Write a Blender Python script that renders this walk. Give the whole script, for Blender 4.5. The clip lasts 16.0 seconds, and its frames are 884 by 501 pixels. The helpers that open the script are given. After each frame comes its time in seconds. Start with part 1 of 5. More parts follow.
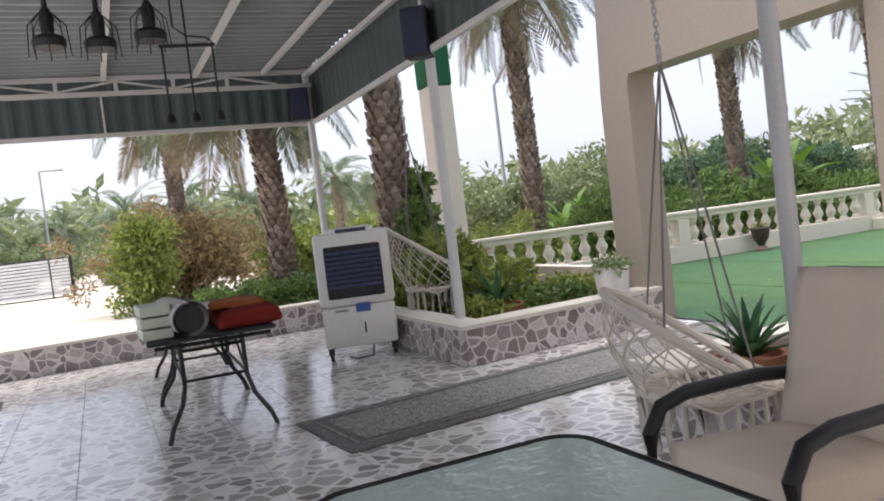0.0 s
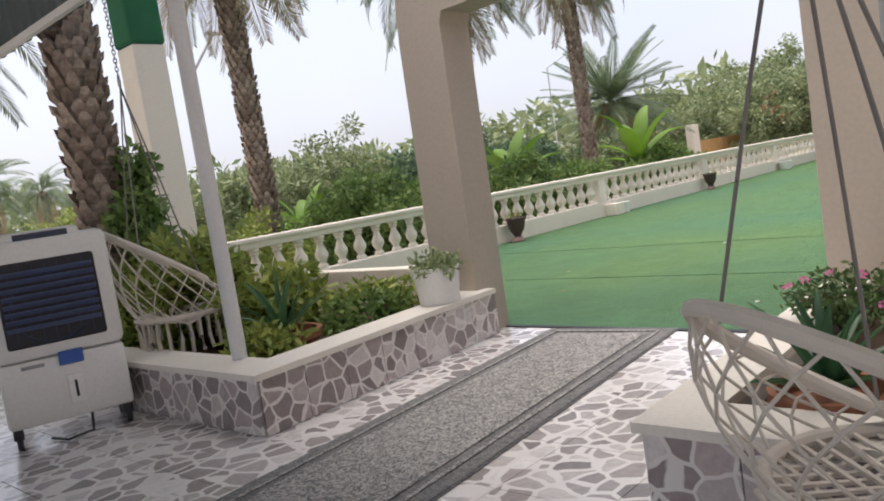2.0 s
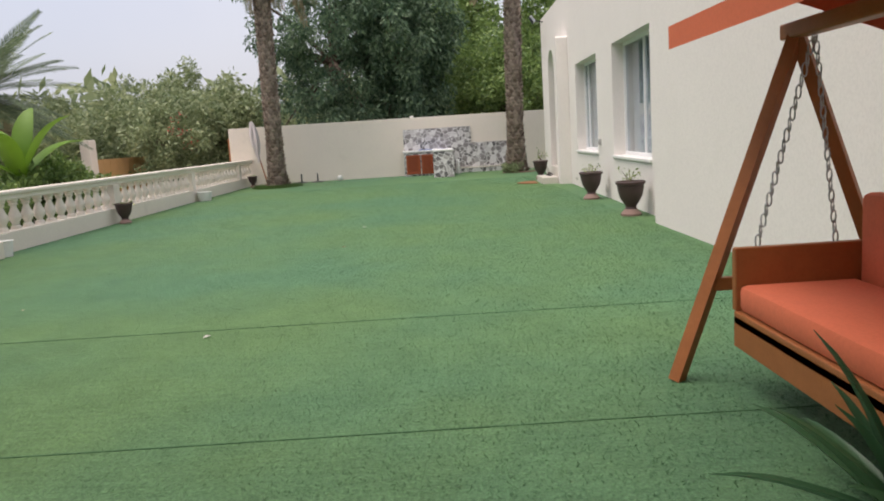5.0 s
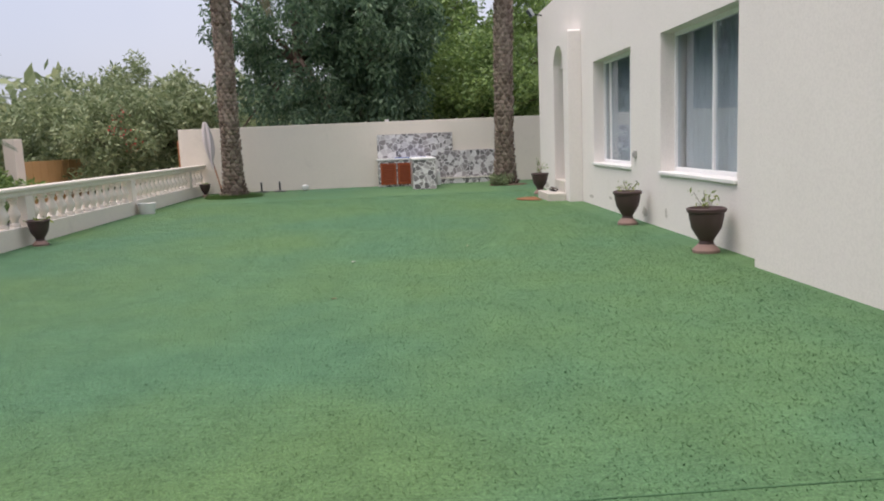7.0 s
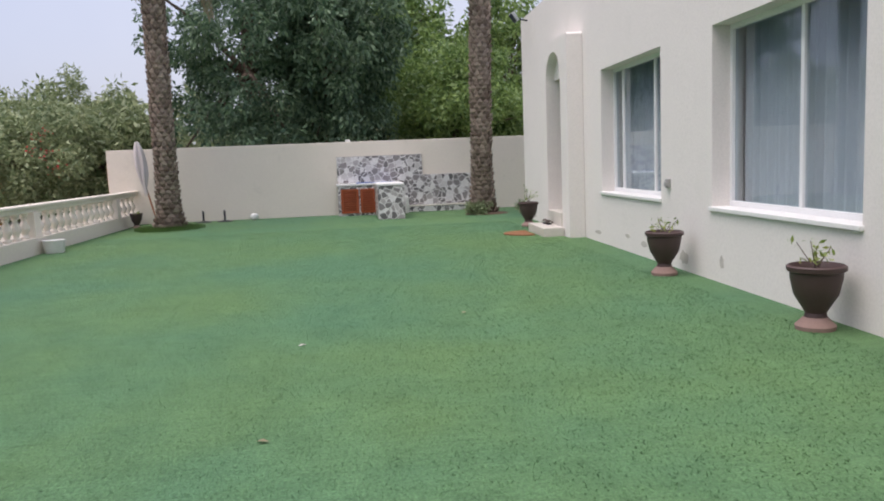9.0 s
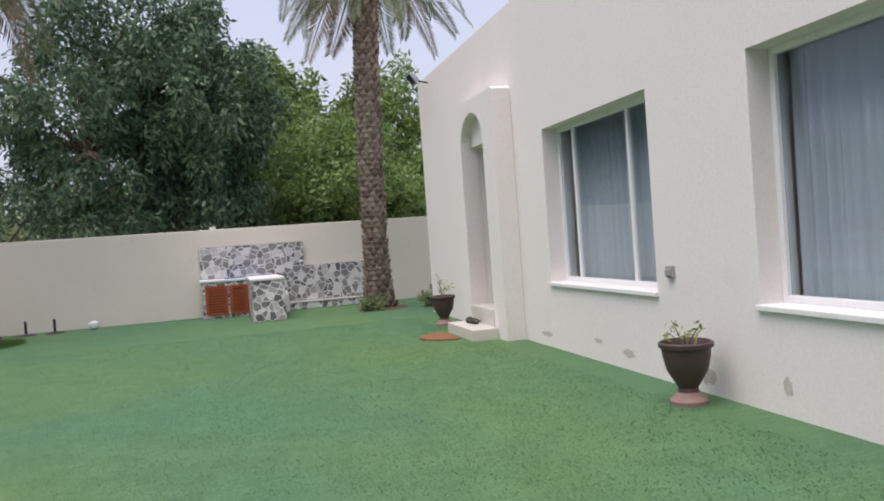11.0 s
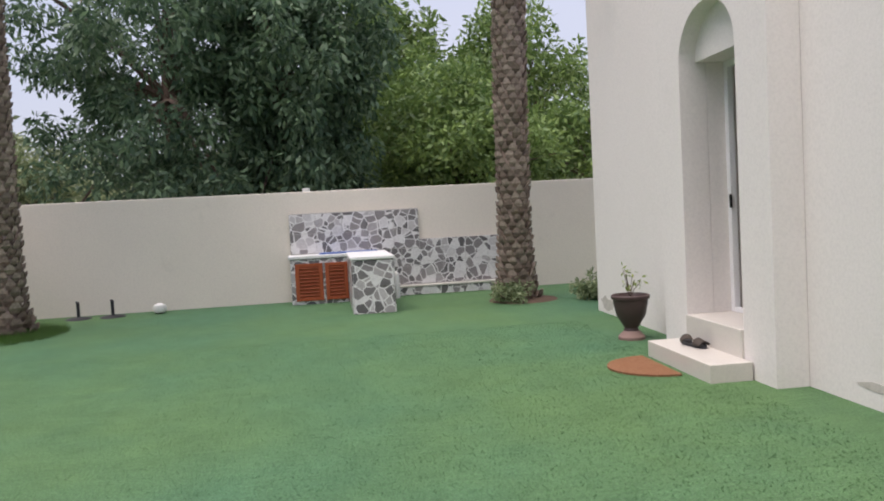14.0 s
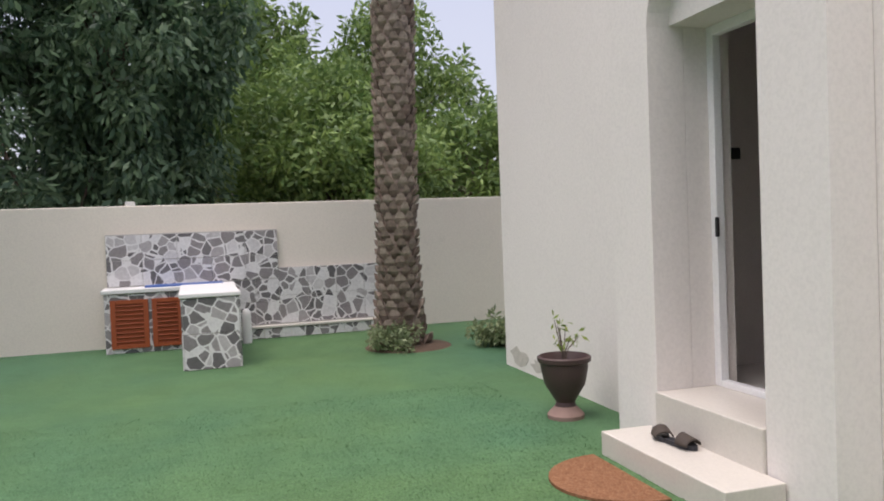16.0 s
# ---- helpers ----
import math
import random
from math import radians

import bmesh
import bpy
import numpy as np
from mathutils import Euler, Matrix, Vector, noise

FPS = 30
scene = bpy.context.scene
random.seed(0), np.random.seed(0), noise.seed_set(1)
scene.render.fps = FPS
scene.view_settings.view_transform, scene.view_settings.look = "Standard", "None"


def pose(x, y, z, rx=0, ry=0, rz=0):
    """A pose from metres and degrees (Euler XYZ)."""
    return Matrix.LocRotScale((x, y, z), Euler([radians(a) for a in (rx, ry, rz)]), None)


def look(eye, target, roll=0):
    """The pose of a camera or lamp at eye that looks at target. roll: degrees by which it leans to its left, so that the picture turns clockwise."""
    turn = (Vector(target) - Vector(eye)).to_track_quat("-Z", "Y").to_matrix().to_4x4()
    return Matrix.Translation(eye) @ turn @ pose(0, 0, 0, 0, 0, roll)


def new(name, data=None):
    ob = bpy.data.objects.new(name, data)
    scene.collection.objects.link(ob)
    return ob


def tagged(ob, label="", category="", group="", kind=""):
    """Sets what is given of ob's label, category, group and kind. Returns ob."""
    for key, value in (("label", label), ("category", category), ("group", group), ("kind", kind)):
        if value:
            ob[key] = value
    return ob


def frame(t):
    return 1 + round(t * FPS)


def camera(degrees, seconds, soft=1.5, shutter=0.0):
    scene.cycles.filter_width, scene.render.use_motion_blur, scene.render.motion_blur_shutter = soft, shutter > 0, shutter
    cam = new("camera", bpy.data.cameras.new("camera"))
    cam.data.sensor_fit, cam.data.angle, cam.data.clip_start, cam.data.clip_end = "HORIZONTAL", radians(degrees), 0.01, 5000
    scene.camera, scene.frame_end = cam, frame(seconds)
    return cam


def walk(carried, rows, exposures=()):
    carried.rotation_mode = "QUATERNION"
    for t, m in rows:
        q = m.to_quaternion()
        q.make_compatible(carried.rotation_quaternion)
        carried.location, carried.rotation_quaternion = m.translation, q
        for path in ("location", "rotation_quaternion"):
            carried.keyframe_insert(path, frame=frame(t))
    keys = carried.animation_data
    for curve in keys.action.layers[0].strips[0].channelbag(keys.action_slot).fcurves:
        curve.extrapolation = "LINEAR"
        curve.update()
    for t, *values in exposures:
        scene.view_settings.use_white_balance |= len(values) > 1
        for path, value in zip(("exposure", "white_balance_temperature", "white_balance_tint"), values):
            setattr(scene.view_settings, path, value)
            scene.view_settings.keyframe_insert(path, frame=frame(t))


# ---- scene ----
cam = camera(59.7, 16.0, soft=1.9)
PATH = [
    (0, (0.175, 0.318, 1.234), (0.989, 2.143, 1.145), -6.9),
    (0.5, (0.153, 0.941, 1.222), (1.075, 2.713, 1.139), -7.0),
    (1, (0.248, 1.471, 1.207), (1.299, 3.17, 1.11), -7.8),
    (1.5, (0.438, 2.008, 1.189), (1.659, 3.587, 1.059), -8.5),
    (2, (0.676, 2.482, 1.169), (2.12, 3.854, 0.987), -8.8),
    (2.5, (1.035, 2.977, 1.19), (2.661, 4.12, 0.966), -7.8),
    (3, (1.453, 3.358, 1.2), (3.225, 4.256, 0.968), -7.4),
    (3.5, (2.038, 3.742, 1.21), (3.916, 4.385, 0.963), -6.5),
    (4, (2.612, 4.047, 1.231), (4.554, 4.442, 0.964), -5.3),
    (4.5, (3.272, 4.312, 1.209), (5.246, 4.473, 0.93), -3.8),
    (4.7, (3.566, 4.398, 1.196), (5.544, 4.483, 0.91), -3.7),
    (6.8, (6.329, 4.959, 1.262), (8.295, 4.715, 0.981), -2.2),
    (7, (6.612, 5.071, 1.244), (8.587, 4.944, 0.961), -2.4),
    (7.5, (7.229, 5.128, 1.287), (9.206, 5.139, 0.986), -3.7),
    (8, (7.92, 5.196, 1.275), (9.89, 5.235, 0.935), -3.4),
    (8.5, (8.552, 5.181, 1.305), (10.528, 5.169, 0.996), -2.7),
    (9, (9.208, 5.102, 1.29), (11.18, 4.87, 1.057), -2.3),
    (9.2, (9.488, 5.105, 1.283), (11.449, 4.776, 1.067), -2.5),
    (11.3, (12.403, 5.116, 1.351), (14.319, 4.542, 1.317), -4.1),
    (11.5, (12.66, 5.135, 1.342), (14.587, 4.603, 1.326), -3.8),
    (12, (13.365, 5.043, 1.383), (15.332, 4.678, 1.405), -3.2),
    (12.5, (14.123, 5.083, 1.365), (16.116, 4.933, 1.432), -2.7),
    (13, (14.776, 4.96, 1.342), (16.772, 4.842, 1.341), -3.2),
    (13.5, (15.393, 4.955, 1.343), (17.382, 4.757, 1.265), -2.5),
    (14, (15.906, 4.799, 1.369), (17.881, 4.5, 1.271), -3.0),
    (14.5, (16.565, 4.696, 1.348), (18.528, 4.328, 1.261), -2.7),
    (15, (17.126, 4.55, 1.362), (19.08, 4.131, 1.286), -2.4),
    (15.5, (17.716, 4.435, 1.383), (19.65, 3.933, 1.315), -2.3),
    (16, (18.261, 4.304, 1.397), (20.163, 3.689, 1.339), -2.2),
]
EXPOSURES = [(0.0, 1.0, 6450, 14), (1.5, 0.96, 6550, 14), (2.5, 0.72, 6850, 15), (4.0, 0.56, 6850, 16), (7.0, 0.45, 6500, 18), (9.0, 0.44, 6300, 19), (16.0, 0.44, 6450, 19)]
walk(cam, [(t, look(eye, target, roll)) for t, eye, target, roll in PATH], EXPOSURES)

# ---- world and sun ----
world = bpy.data.worlds.new("sky")
scene.world = world
world.use_nodes = True
wn, wl = world.node_tree.nodes, world.node_tree.links
wn.clear()
sky = wn.new("ShaderNodeTexSky")
sky.sky_type, sky.sun_disc = "NISHITA", False
sky.sun_elevation, sky.sun_rotation = radians(74), radians(329)
sky.air_density, sky.dust_density, sky.ozone_density = 1.0, 5.0, 1.5
bg_sky = wn.new("ShaderNodeBackground")
bg_sky.inputs["Strength"].default_value = 0.05
bg_cloud = wn.new("ShaderNodeBackground")
cloud_noise = wn.new("ShaderNodeTexNoise")
cloud_noise.inputs["Scale"].default_value, cloud_noise.inputs["Detail"].default_value = 1.6, 5
cloud_ramp = wn.new("ShaderNodeValToRGB")
cloud_ramp.color_ramp.elements[0].position, cloud_ramp.color_ramp.elements[0].color = 0.3, (0.66, 0.72, 0.84, 1)
cloud_ramp.color_ramp.elements[1].position, cloud_ramp.color_ramp.elements[1].color = 0.75, (0.82, 0.85, 0.92, 1)
bg_cloud.inputs["Strength"].default_value = 0.5
wadd, wout = wn.new("ShaderNodeAddShader"), wn.new("ShaderNodeOutputWorld")
wl.new(sky.outputs[0], bg_sky.inputs["Color"])
wl.new(cloud_noise.outputs["Fac"], cloud_ramp.inputs[0])
wl.new(cloud_ramp.outputs[0], bg_cloud.inputs["Color"])
wl.new(bg_sky.outputs[0], wadd.inputs[0])
wl.new(bg_cloud.outputs[0], wadd.inputs[1])
wl.new(wadd.outputs[0], wout.inputs["Surface"])
sun_data = bpy.data.lights.new("sun", "SUN")
sun_data.energy, sun_data.angle, sun_data.color = 2.6, radians(60), (1.0, 0.95, 0.87)
sun = new("sun", sun_data)
sun.matrix_world = look((8, 15, 40), (14, 5, 0))


# ---- materials ----
def material(name, rough=0.8, metal=0.0, spec=0.3):
    m = bpy.data.materials.new(name)
    m.use_nodes = True
    nt = m.node_tree
    b = nt.nodes["Principled BSDF"]
    b.inputs["Roughness"].default_value = rough
    b.inputs["Metallic"].default_value = metal
    b.inputs["Specular IOR Level"].default_value = spec
    return m, nt, b


def add_node(nt, kind, **values):
    n = nt.nodes.new(kind)
    for k, v in values.items():
        n.inputs[k].default_value = v
    return n


def ramp(nt, source, stops, smooth=False):
    r = nt.nodes.new("ShaderNodeValToRGB")
    e = r.color_ramp.elements
    while len(e) < len(stops):
        e.new(0.5)
    for el, (p, c) in zip(e, stops):
        el.position, el.color = p, (*c, 1)
    if smooth:
        r.color_ramp.interpolation = "EASE"
    nt.links.new(source, r.inputs[0])
    return r.outputs[0]


def mixc(nt, kind, fac, a, b):
    n = nt.nodes.new("ShaderNodeMix")
    n.data_type, n.blend_type = "RGBA", kind
    if isinstance(fac, (int, float)):
        n.inputs[0].default_value = fac
    else:
        nt.links.new(fac, n.inputs[0])
    for slot, v in ((6, a), (7, b)):
        if isinstance(v, tuple):
            n.inputs[slot].default_value = (*v, 1)
        else:
            nt.links.new(v, n.inputs[slot])
    return n.outputs[2]


def position(nt):
    return nt.nodes.new("ShaderNodeNewGeometry").outputs["Position"]


def noise_at(nt, scale, detail=4, rough=0.6, vec=None):
    n = add_node(nt, "ShaderNodeTexNoise", Scale=scale, Detail=detail, Roughness=rough)
    nt.links.new(vec or position(nt), n.inputs["Vector"])
    return n.outputs["Fac"]


def bump(nt, b, height, strength=0.3, distance=0.01):
    n = add_node(nt, "ShaderNodeBump", Strength=strength, Distance=distance)
    nt.links.new(height, n.inputs["Height"])
    nt.links.new(n.outputs[0], b.inputs["Normal"])


def plain(name, colour, rough=0.7, metal=0.0, vary=0.12, fine=60.0, coarse=3.0, relief=0.15, spec=0.3, dirt=None):
    """Paint, plastic, metal, stone: a base colour with fine grain and broad stains."""
    m, nt, b = material(name, rough, metal, spec)
    dark = tuple(c * (1 - vary) for c in colour)
    light = tuple(min(1, c * (1 + vary * 0.6)) for c in colour)
    col = mixc(nt, "MIX", noise_at(nt, coarse, 5), dark, light)
    col = mixc(nt, "MULTIPLY", 0.5, col, ramp(nt, noise_at(nt, fine, 3), [(0.3, (0.85, 0.85, 0.85)), (0.6, (1, 1, 1))]))
    if dirt:
        col = mixc(nt, "MIX", ramp(nt, noise_at(nt, 1.3, 8, 0.7), [(0.58, (0, 0, 0)), (0.75, (0.5, 0.5, 0.5))]), col, dirt)
    nt.links.new(col, b.inputs["Base Color"])
    if relief:
        bump(nt, b, noise_at(nt, fine, 4), relief, 0.004)
    return m


def crazy(name, scale, rough=0.25, relief=0.1, mortar=(0.62, 0.6, 0.58), tones=None, joint=0.045):
    """Tiles printed and moulded with broken flat stones in a pale mortar."""
    tones = tones or [(0.0, (0.18, 0.165, 0.165)), (0.3, (0.27, 0.245, 0.24)), (0.55, (0.38, 0.35, 0.345)), (0.78, (0.56, 0.54, 0.53)), (1.0, (0.3, 0.25, 0.25))]
    m, nt, b = material(name, rough, 0, 0.5)
    pos = position(nt)
    wob = add_node(nt, "ShaderNodeTexNoise", Scale=scale * 0.7, Detail=2.0)
    nt.links.new(pos, wob.inputs["Vector"])
    v = nt.nodes.new("ShaderNodeVectorMath")
    v.operation = "MULTIPLY_ADD"
    nt.links.new(wob.outputs["Color"], v.inputs[0])
    v.inputs[1].default_value = (0.5 / scale,) * 3
    nt.links.new(pos, v.inputs[2])
    edge = add_node(nt, "ShaderNodeTexVoronoi", Scale=scale, Randomness=1.0)
    edge.feature = "DISTANCE_TO_EDGE"
    cell = add_node(nt, "ShaderNodeTexVoronoi", Scale=scale, Randomness=1.0)
    for n in (edge, cell):
        nt.links.new(v.outputs[0], n.inputs["Vector"])
    sep = nt.nodes.new("ShaderNodeSeparateColor")
    nt.links.new(cell.outputs["Color"], sep.inputs[0])
    stone = ramp(nt, sep.outputs[0], tones)
    stone = mixc(nt, "MULTIPLY", 0.6, stone, ramp(nt, noise_at(nt, 30, 5), [(0.3, (0.7, 0.7, 0.7)), (0.7, (1.1, 1.1, 1.1))]))
    gap = ramp(nt, edge.outputs["Distance"], [(joint, (0, 0, 0)), (joint + 0.025, (1, 1, 1))])
    grout = mixc(nt, "MIX", noise_at(nt, 8, 5), mortar, tuple(c * 0.82 for c in mortar))
    nt.links.new(mixc(nt, "MIX", gap, grout, stone), b.inputs["Base Color"])
    bump(nt, b, gap, relief, 0.006)
    return m


def leaves(name, a, c, gloss=0.45):
    """Leaf: two greens mixed leaf by leaf, some light let through."""
    m, nt, b = material(name, gloss, 0, 0.35)
    g = nt.nodes.new("ShaderNodeNewGeometry")
    col = ramp(nt, g.outputs["Random Per Island"], [(0.0, a), (0.6, tuple((p + q) / 2 for p, q in zip(a, c))), (1.0, c)])
    col = mixc(nt, "MULTIPLY", 0.5, col, ramp(nt, noise_at(nt, 0.8, 4), [(0.3, (0.6, 0.65, 0.6)), (0.7, (1.15, 1.1, 1.0))]))
    nt.links.new(col, b.inputs["Base Color"])
    t = nt.nodes.new("ShaderNodeBsdfTranslucent")
    nt.links.new(col, t.inputs["Color"])
    mx = nt.nodes.new("ShaderNodeMixShader")
    mx.inputs[0].default_value = 0.3
    nt.links.new(b.outputs[0], mx.inputs[1])
    nt.links.new(t.outputs[0], mx.inputs[2])
    nt.links.new(mx.outputs[0], nt.nodes["Material Output"].inputs["Surface"])
    return m


def turf_material():
    m, nt, b = material("artificial_turf", 0.75, 0, 0.25)
    big = noise_at(nt, 0.25, 4)
    mid = noise_at(nt, 2.2, 6, 0.7)
    fine = noise_at(nt, 60, 3, 0.8)
    mp = add_node(nt, "ShaderNodeMapping", Scale=(26, 4, 1))
    nt.links.new(position(nt), mp.inputs["Vector"])
    rows = noise_at(nt, 1.0, 4, 0.7, mp.outputs[0])
    col = mixc(nt, "MIX", ramp(nt, big, [(0.38, (0, 0, 0)), (0.62, (1, 1, 1))]), (0.076, 0.174, 0.094), (0.098, 0.186, 0.076))
    col = mixc(nt, "MULTIPLY", 0.7, col, ramp(nt, mid, [(0.3, (0.72, 0.75, 0.72)), (0.7, (1.15, 1.12, 1.1))]))
    col = mixc(nt, "MULTIPLY", 0.8, col, ramp(nt, fine, [(0.3, (0.45, 0.48, 0.45)), (0.65, (1.32, 1.32, 1.25))]))
    col = mixc(nt, "MULTIPLY", 0.6, col, ramp(nt, rows, [(0.3, (0.75, 0.77, 0.75)), (0.6, (1.1, 1.1, 1.1))]))
    nt.links.new(col, b.inputs["Base Color"])
    bump(nt, b, mixc(nt, "ADD", 1.0, fine, rows), 0.6, 0.02)
    return m


def glass_material(name, tint=(0.9, 0.95, 0.95), rough=0.02):
    m, nt, b = material(name, rough, 0, 0.5)
    b.inputs["Base Color"].default_value = (*tint, 1)
    b.inputs["Transmission Weight"].default_value = 1.0
    b.inputs["IOR"].default_value = 1.45
    return m


def rug_material(name, base, light, scale):
    m, nt, b = material(name, 0.95, 0, 0.1)
    v = add_node(nt, "ShaderNodeTexVoronoi", Scale=scale)
    nt.links.new(position(nt), v.inputs["Vector"])
    w = add_node(nt, "ShaderNodeTexNoise", Scale=scale * 1.3, Detail=5.0, Distortion=2.5)
    nt.links.new(position(nt), w.inputs["Vector"])
    col = mixc(nt, "MIX", ramp(nt, w.outputs["Fac"], [(0.46, (0, 0, 0)), (0.54, (0.9, 0.9, 0.9))]), base, light)
    col = mixc(nt, "MULTIPLY", 0.6, col, ramp(nt, v.outputs["Distance"], [(0.1, (0.6, 0.6, 0.62)), (0.5, (1, 1, 1))]))
    col = mixc(nt, "MULTIPLY", 0.5, col, ramp(nt, noise_at(nt, 300, 2), [(0.3, (0.6, 0.6, 0.6)), (0.7, (1.2, 1.2, 1.2))]))
    nt.links.new(col, b.inputs["Base Color"])
    bump(nt, b, noise_at(nt, 250, 2), 0.5, 0.004)
    return m


def bark_material(name, a, c):
    m, nt, b = material(name, 0.95, 0, 0.1)
    g = nt.nodes.new("ShaderNodeNewGeometry")
    col = ramp(nt, g.outputs["Random Per Island"], [(0.0, a), (1.0, c)])
    col = mixc(nt, "MULTIPLY", 0.8, col, ramp(nt, noise_at(nt, 25, 6), [(0.3, (0.5, 0.5, 0.5)), (0.7, (1.2, 1.2, 1.2))]))
    nt.links.new(col, b.inputs["Base Color"])
    bump(nt, b, noise_at(nt, 40, 5), 0.6, 0.02)
    return m


CREAM = plain("cream_render", (0.78, 0.71, 0.62), 0.85, vary=0.06, fine=45, coarse=1.2, relief=0.2, dirt=(0.55, 0.5, 0.43))
WHITE_WALL = plain("white_render", (0.78, 0.735, 0.695), 0.85, vary=0.05, fine=45, coarse=1.0, relief=0.2, dirt=(0.66, 0.63, 0.58))
# Pillar taupe: shade of the patio-facing side is put into this colour.
TAUPE_SHADED = plain("taupe_render_shaded", (0.4, 0.345, 0.29), 0.85, vary=0.06, fine=40, coarse=1.0, relief=0.2)
WHITE = plain("white_paint", (0.78, 0.77, 0.75), 0.5, vary=0.06)
WHITE_PLASTIC = plain("white_plastic", (0.74, 0.73, 0.7), 0.4, vary=0.04, relief=0.03, spec=0.5)
PVC = plain("white_pvc_frame", (0.8, 0.8, 0.8), 0.35, vary=0.03, relief=0.02, spec=0.5)
BLACK = plain("black_metal", (0.025, 0.025, 0.027), 0.45, 0.3, vary=0.2, spec=0.4)
BLACK_PLASTIC = plain("black_plastic", (0.03, 0.03, 0.035), 0.5, vary=0.2)
LOUVRE = plain("slate_blue_plastic", (0.07, 0.09, 0.18), 0.35, vary=0.15, spec=0.5)
NAVY = plain("navy_plastic", (0.02, 0.03, 0.07), 0.4, vary=0.2, spec=0.5)
BLUE = plain("blue_label", (0.05, 0.12, 0.38), 0.4)
STEEL_WHITE = plain("chalky_white_steel", (0.62, 0.62, 0.61), 0.5, 0.0, vary=0.12, dirt=(0.35, 0.33, 0.3))
STEEL_GREY = plain("grey_painted_steel", (0.42, 0.43, 0.44), 0.45, 0.2, vary=0.1)
SHEET = plain("grey_green_roof_sheet", (0.095, 0.118, 0.125), 0.5, 0.2, vary=0.2, coarse=2)
SHEET_UNDER = plain("pale_roof_sheet_underside", (0.29, 0.32, 0.32), 0.5, 0.1, vary=0.12, coarse=2)
FLOOR_TILE = crazy("printed_stone_floor_tile", 8.5, 0.16, 0.03, mortar=(0.82, 0.79, 0.77), joint=0.075, tones=[(0.0, (0.26, 0.235, 0.23)), (0.3, (0.4, 0.365, 0.355)), (0.5, (0.6, 0.57, 0.55)), (0.6, (0.82, 0.8, 0.78)), (0.75, (0.46, 0.42, 0.41)), (1.0, (0.36, 0.33, 0.32))])
WALL_TILE = crazy("moulded_stone_wall_tile", 9, 0.4, 0.3, mortar=(0.7, 0.66, 0.63), tones=[(0.0, (0.2, 0.165, 0.16)), (0.4, (0.3, 0.25, 0.245)), (0.55, (0.45, 0.4, 0.385)), (0.7, (0.66, 0.62, 0.6)), (0.85, (0.4, 0.33, 0.32)), (1.0, (0.24, 0.2, 0.195))])
BBQ_TILE = crazy("glazed_stone_pattern_tile", 7.4, 0.3, 0.08, mortar=(0.78, 0.76, 0.75), tones=[(0.0, (0.13, 0.12, 0.125)), (0.35, (0.2, 0.185, 0.185)), (0.45, (0.42, 0.39, 0.39)), (0.55, (0.72, 0.7, 0.7)), (0.7, (0.74, 0.72, 0.71)), (0.75, (0.3, 0.27, 0.27)), (1.0, (0.24, 0.22, 0.225))])
GROUT = plain("pale_grout", (0.5, 0.48, 0.45), 0.9)
STONE_CAP = plain("cream_stone_coping", (0.7, 0.66, 0.59), 0.6, vary=0.08, coarse=4, dirt=(0.5, 0.45, 0.38))
STEP_TILE = plain("cream_porcelain_step", (0.62, 0.58, 0.52), 0.35, vary=0.06, coarse=5, relief=0.04, spec=0.5)
TURF = turf_material()
SAND = plain("pale_concrete_ground", (0.55, 0.5, 0.44), 0.95, vary=0.12, coarse=0.5, fine=30, relief=0.4, dirt=(0.42, 0.37, 0.3))
SOIL = plain("brown_soil", (0.12, 0.08, 0.055), 0.98, vary=0.4, coarse=6, relief=1.0)
TERRACOTTA = plain("terracotta", (0.3, 0.13, 0.075), 0.8, vary=0.2)
SEAM = plain("dark_turf_seam", (0.05, 0.12, 0.055), 0.95, vary=0.4)
URN = plain("brown_plastic_urn", (0.075, 0.045, 0.042), 0.5, vary=0.25, coarse=5, spec=0.4)
PATCH = plain("flaked_grey_plaster", (0.55, 0.51, 0.46), 0.95, vary=0.3, coarse=14, relief=0.6)
URN_FOOT = plain("dusty_urn_foot", (0.3, 0.2, 0.17), 0.85, vary=0.25, coarse=8)
RED_WOOD = plain("red_stained_louvre_wood", (0.36, 0.085, 0.03), 0.55, vary=0.25, coarse=12)
ORANGE_WOOD = plain("orange_varnished_wood", (0.36, 0.13, 0.045), 0.5, vary=0.25, coarse=9)
FENCE_WOOD = plain("tan_fence_panel", (0.5, 0.3, 0.13), 0.8, vary=0.2, coarse=3)
CANVAS = plain("orange_red_canvas", (0.68, 0.17, 0.085), 0.9, vary=0.15)
CUSHION = plain("beige_cushion_fabric", (0.58, 0.49, 0.4), 0.95, vary=0.08, fine=200, relief=0.4)
ROPE = plain("cream_cotton_rope", (0.6, 0.55, 0.48), 0.95, vary=0.15, fine=300, relief=0.5)
DARK_ROPE = plain("grey_rope", (0.2, 0.19, 0.18), 0.9, vary=0.2, fine=300)
RUG = rug_material("grey_woven_rug", (0.17, 0.17, 0.17), (0.46, 0.44, 0.41), 26)
RUG_BORDER = rug_material("dark_rug_border", (0.15, 0.15, 0.15), (0.26, 0.255, 0.245), 30)
MAT_BROWN = rug_material("brown_coir_mat", (0.2, 0.09, 0.045), (0.3, 0.16, 0.09), 40)
RED_CLOTH = plain("dark_red_blanket", (0.2, 0.02, 0.018), 0.98, vary=0.35, fine=120, relief=0.5)
ORANGE_CLOTH = plain("rust_orange_blanket", (0.34, 0.1, 0.035), 0.98, vary=0.35, fine=120, relief=0.5)
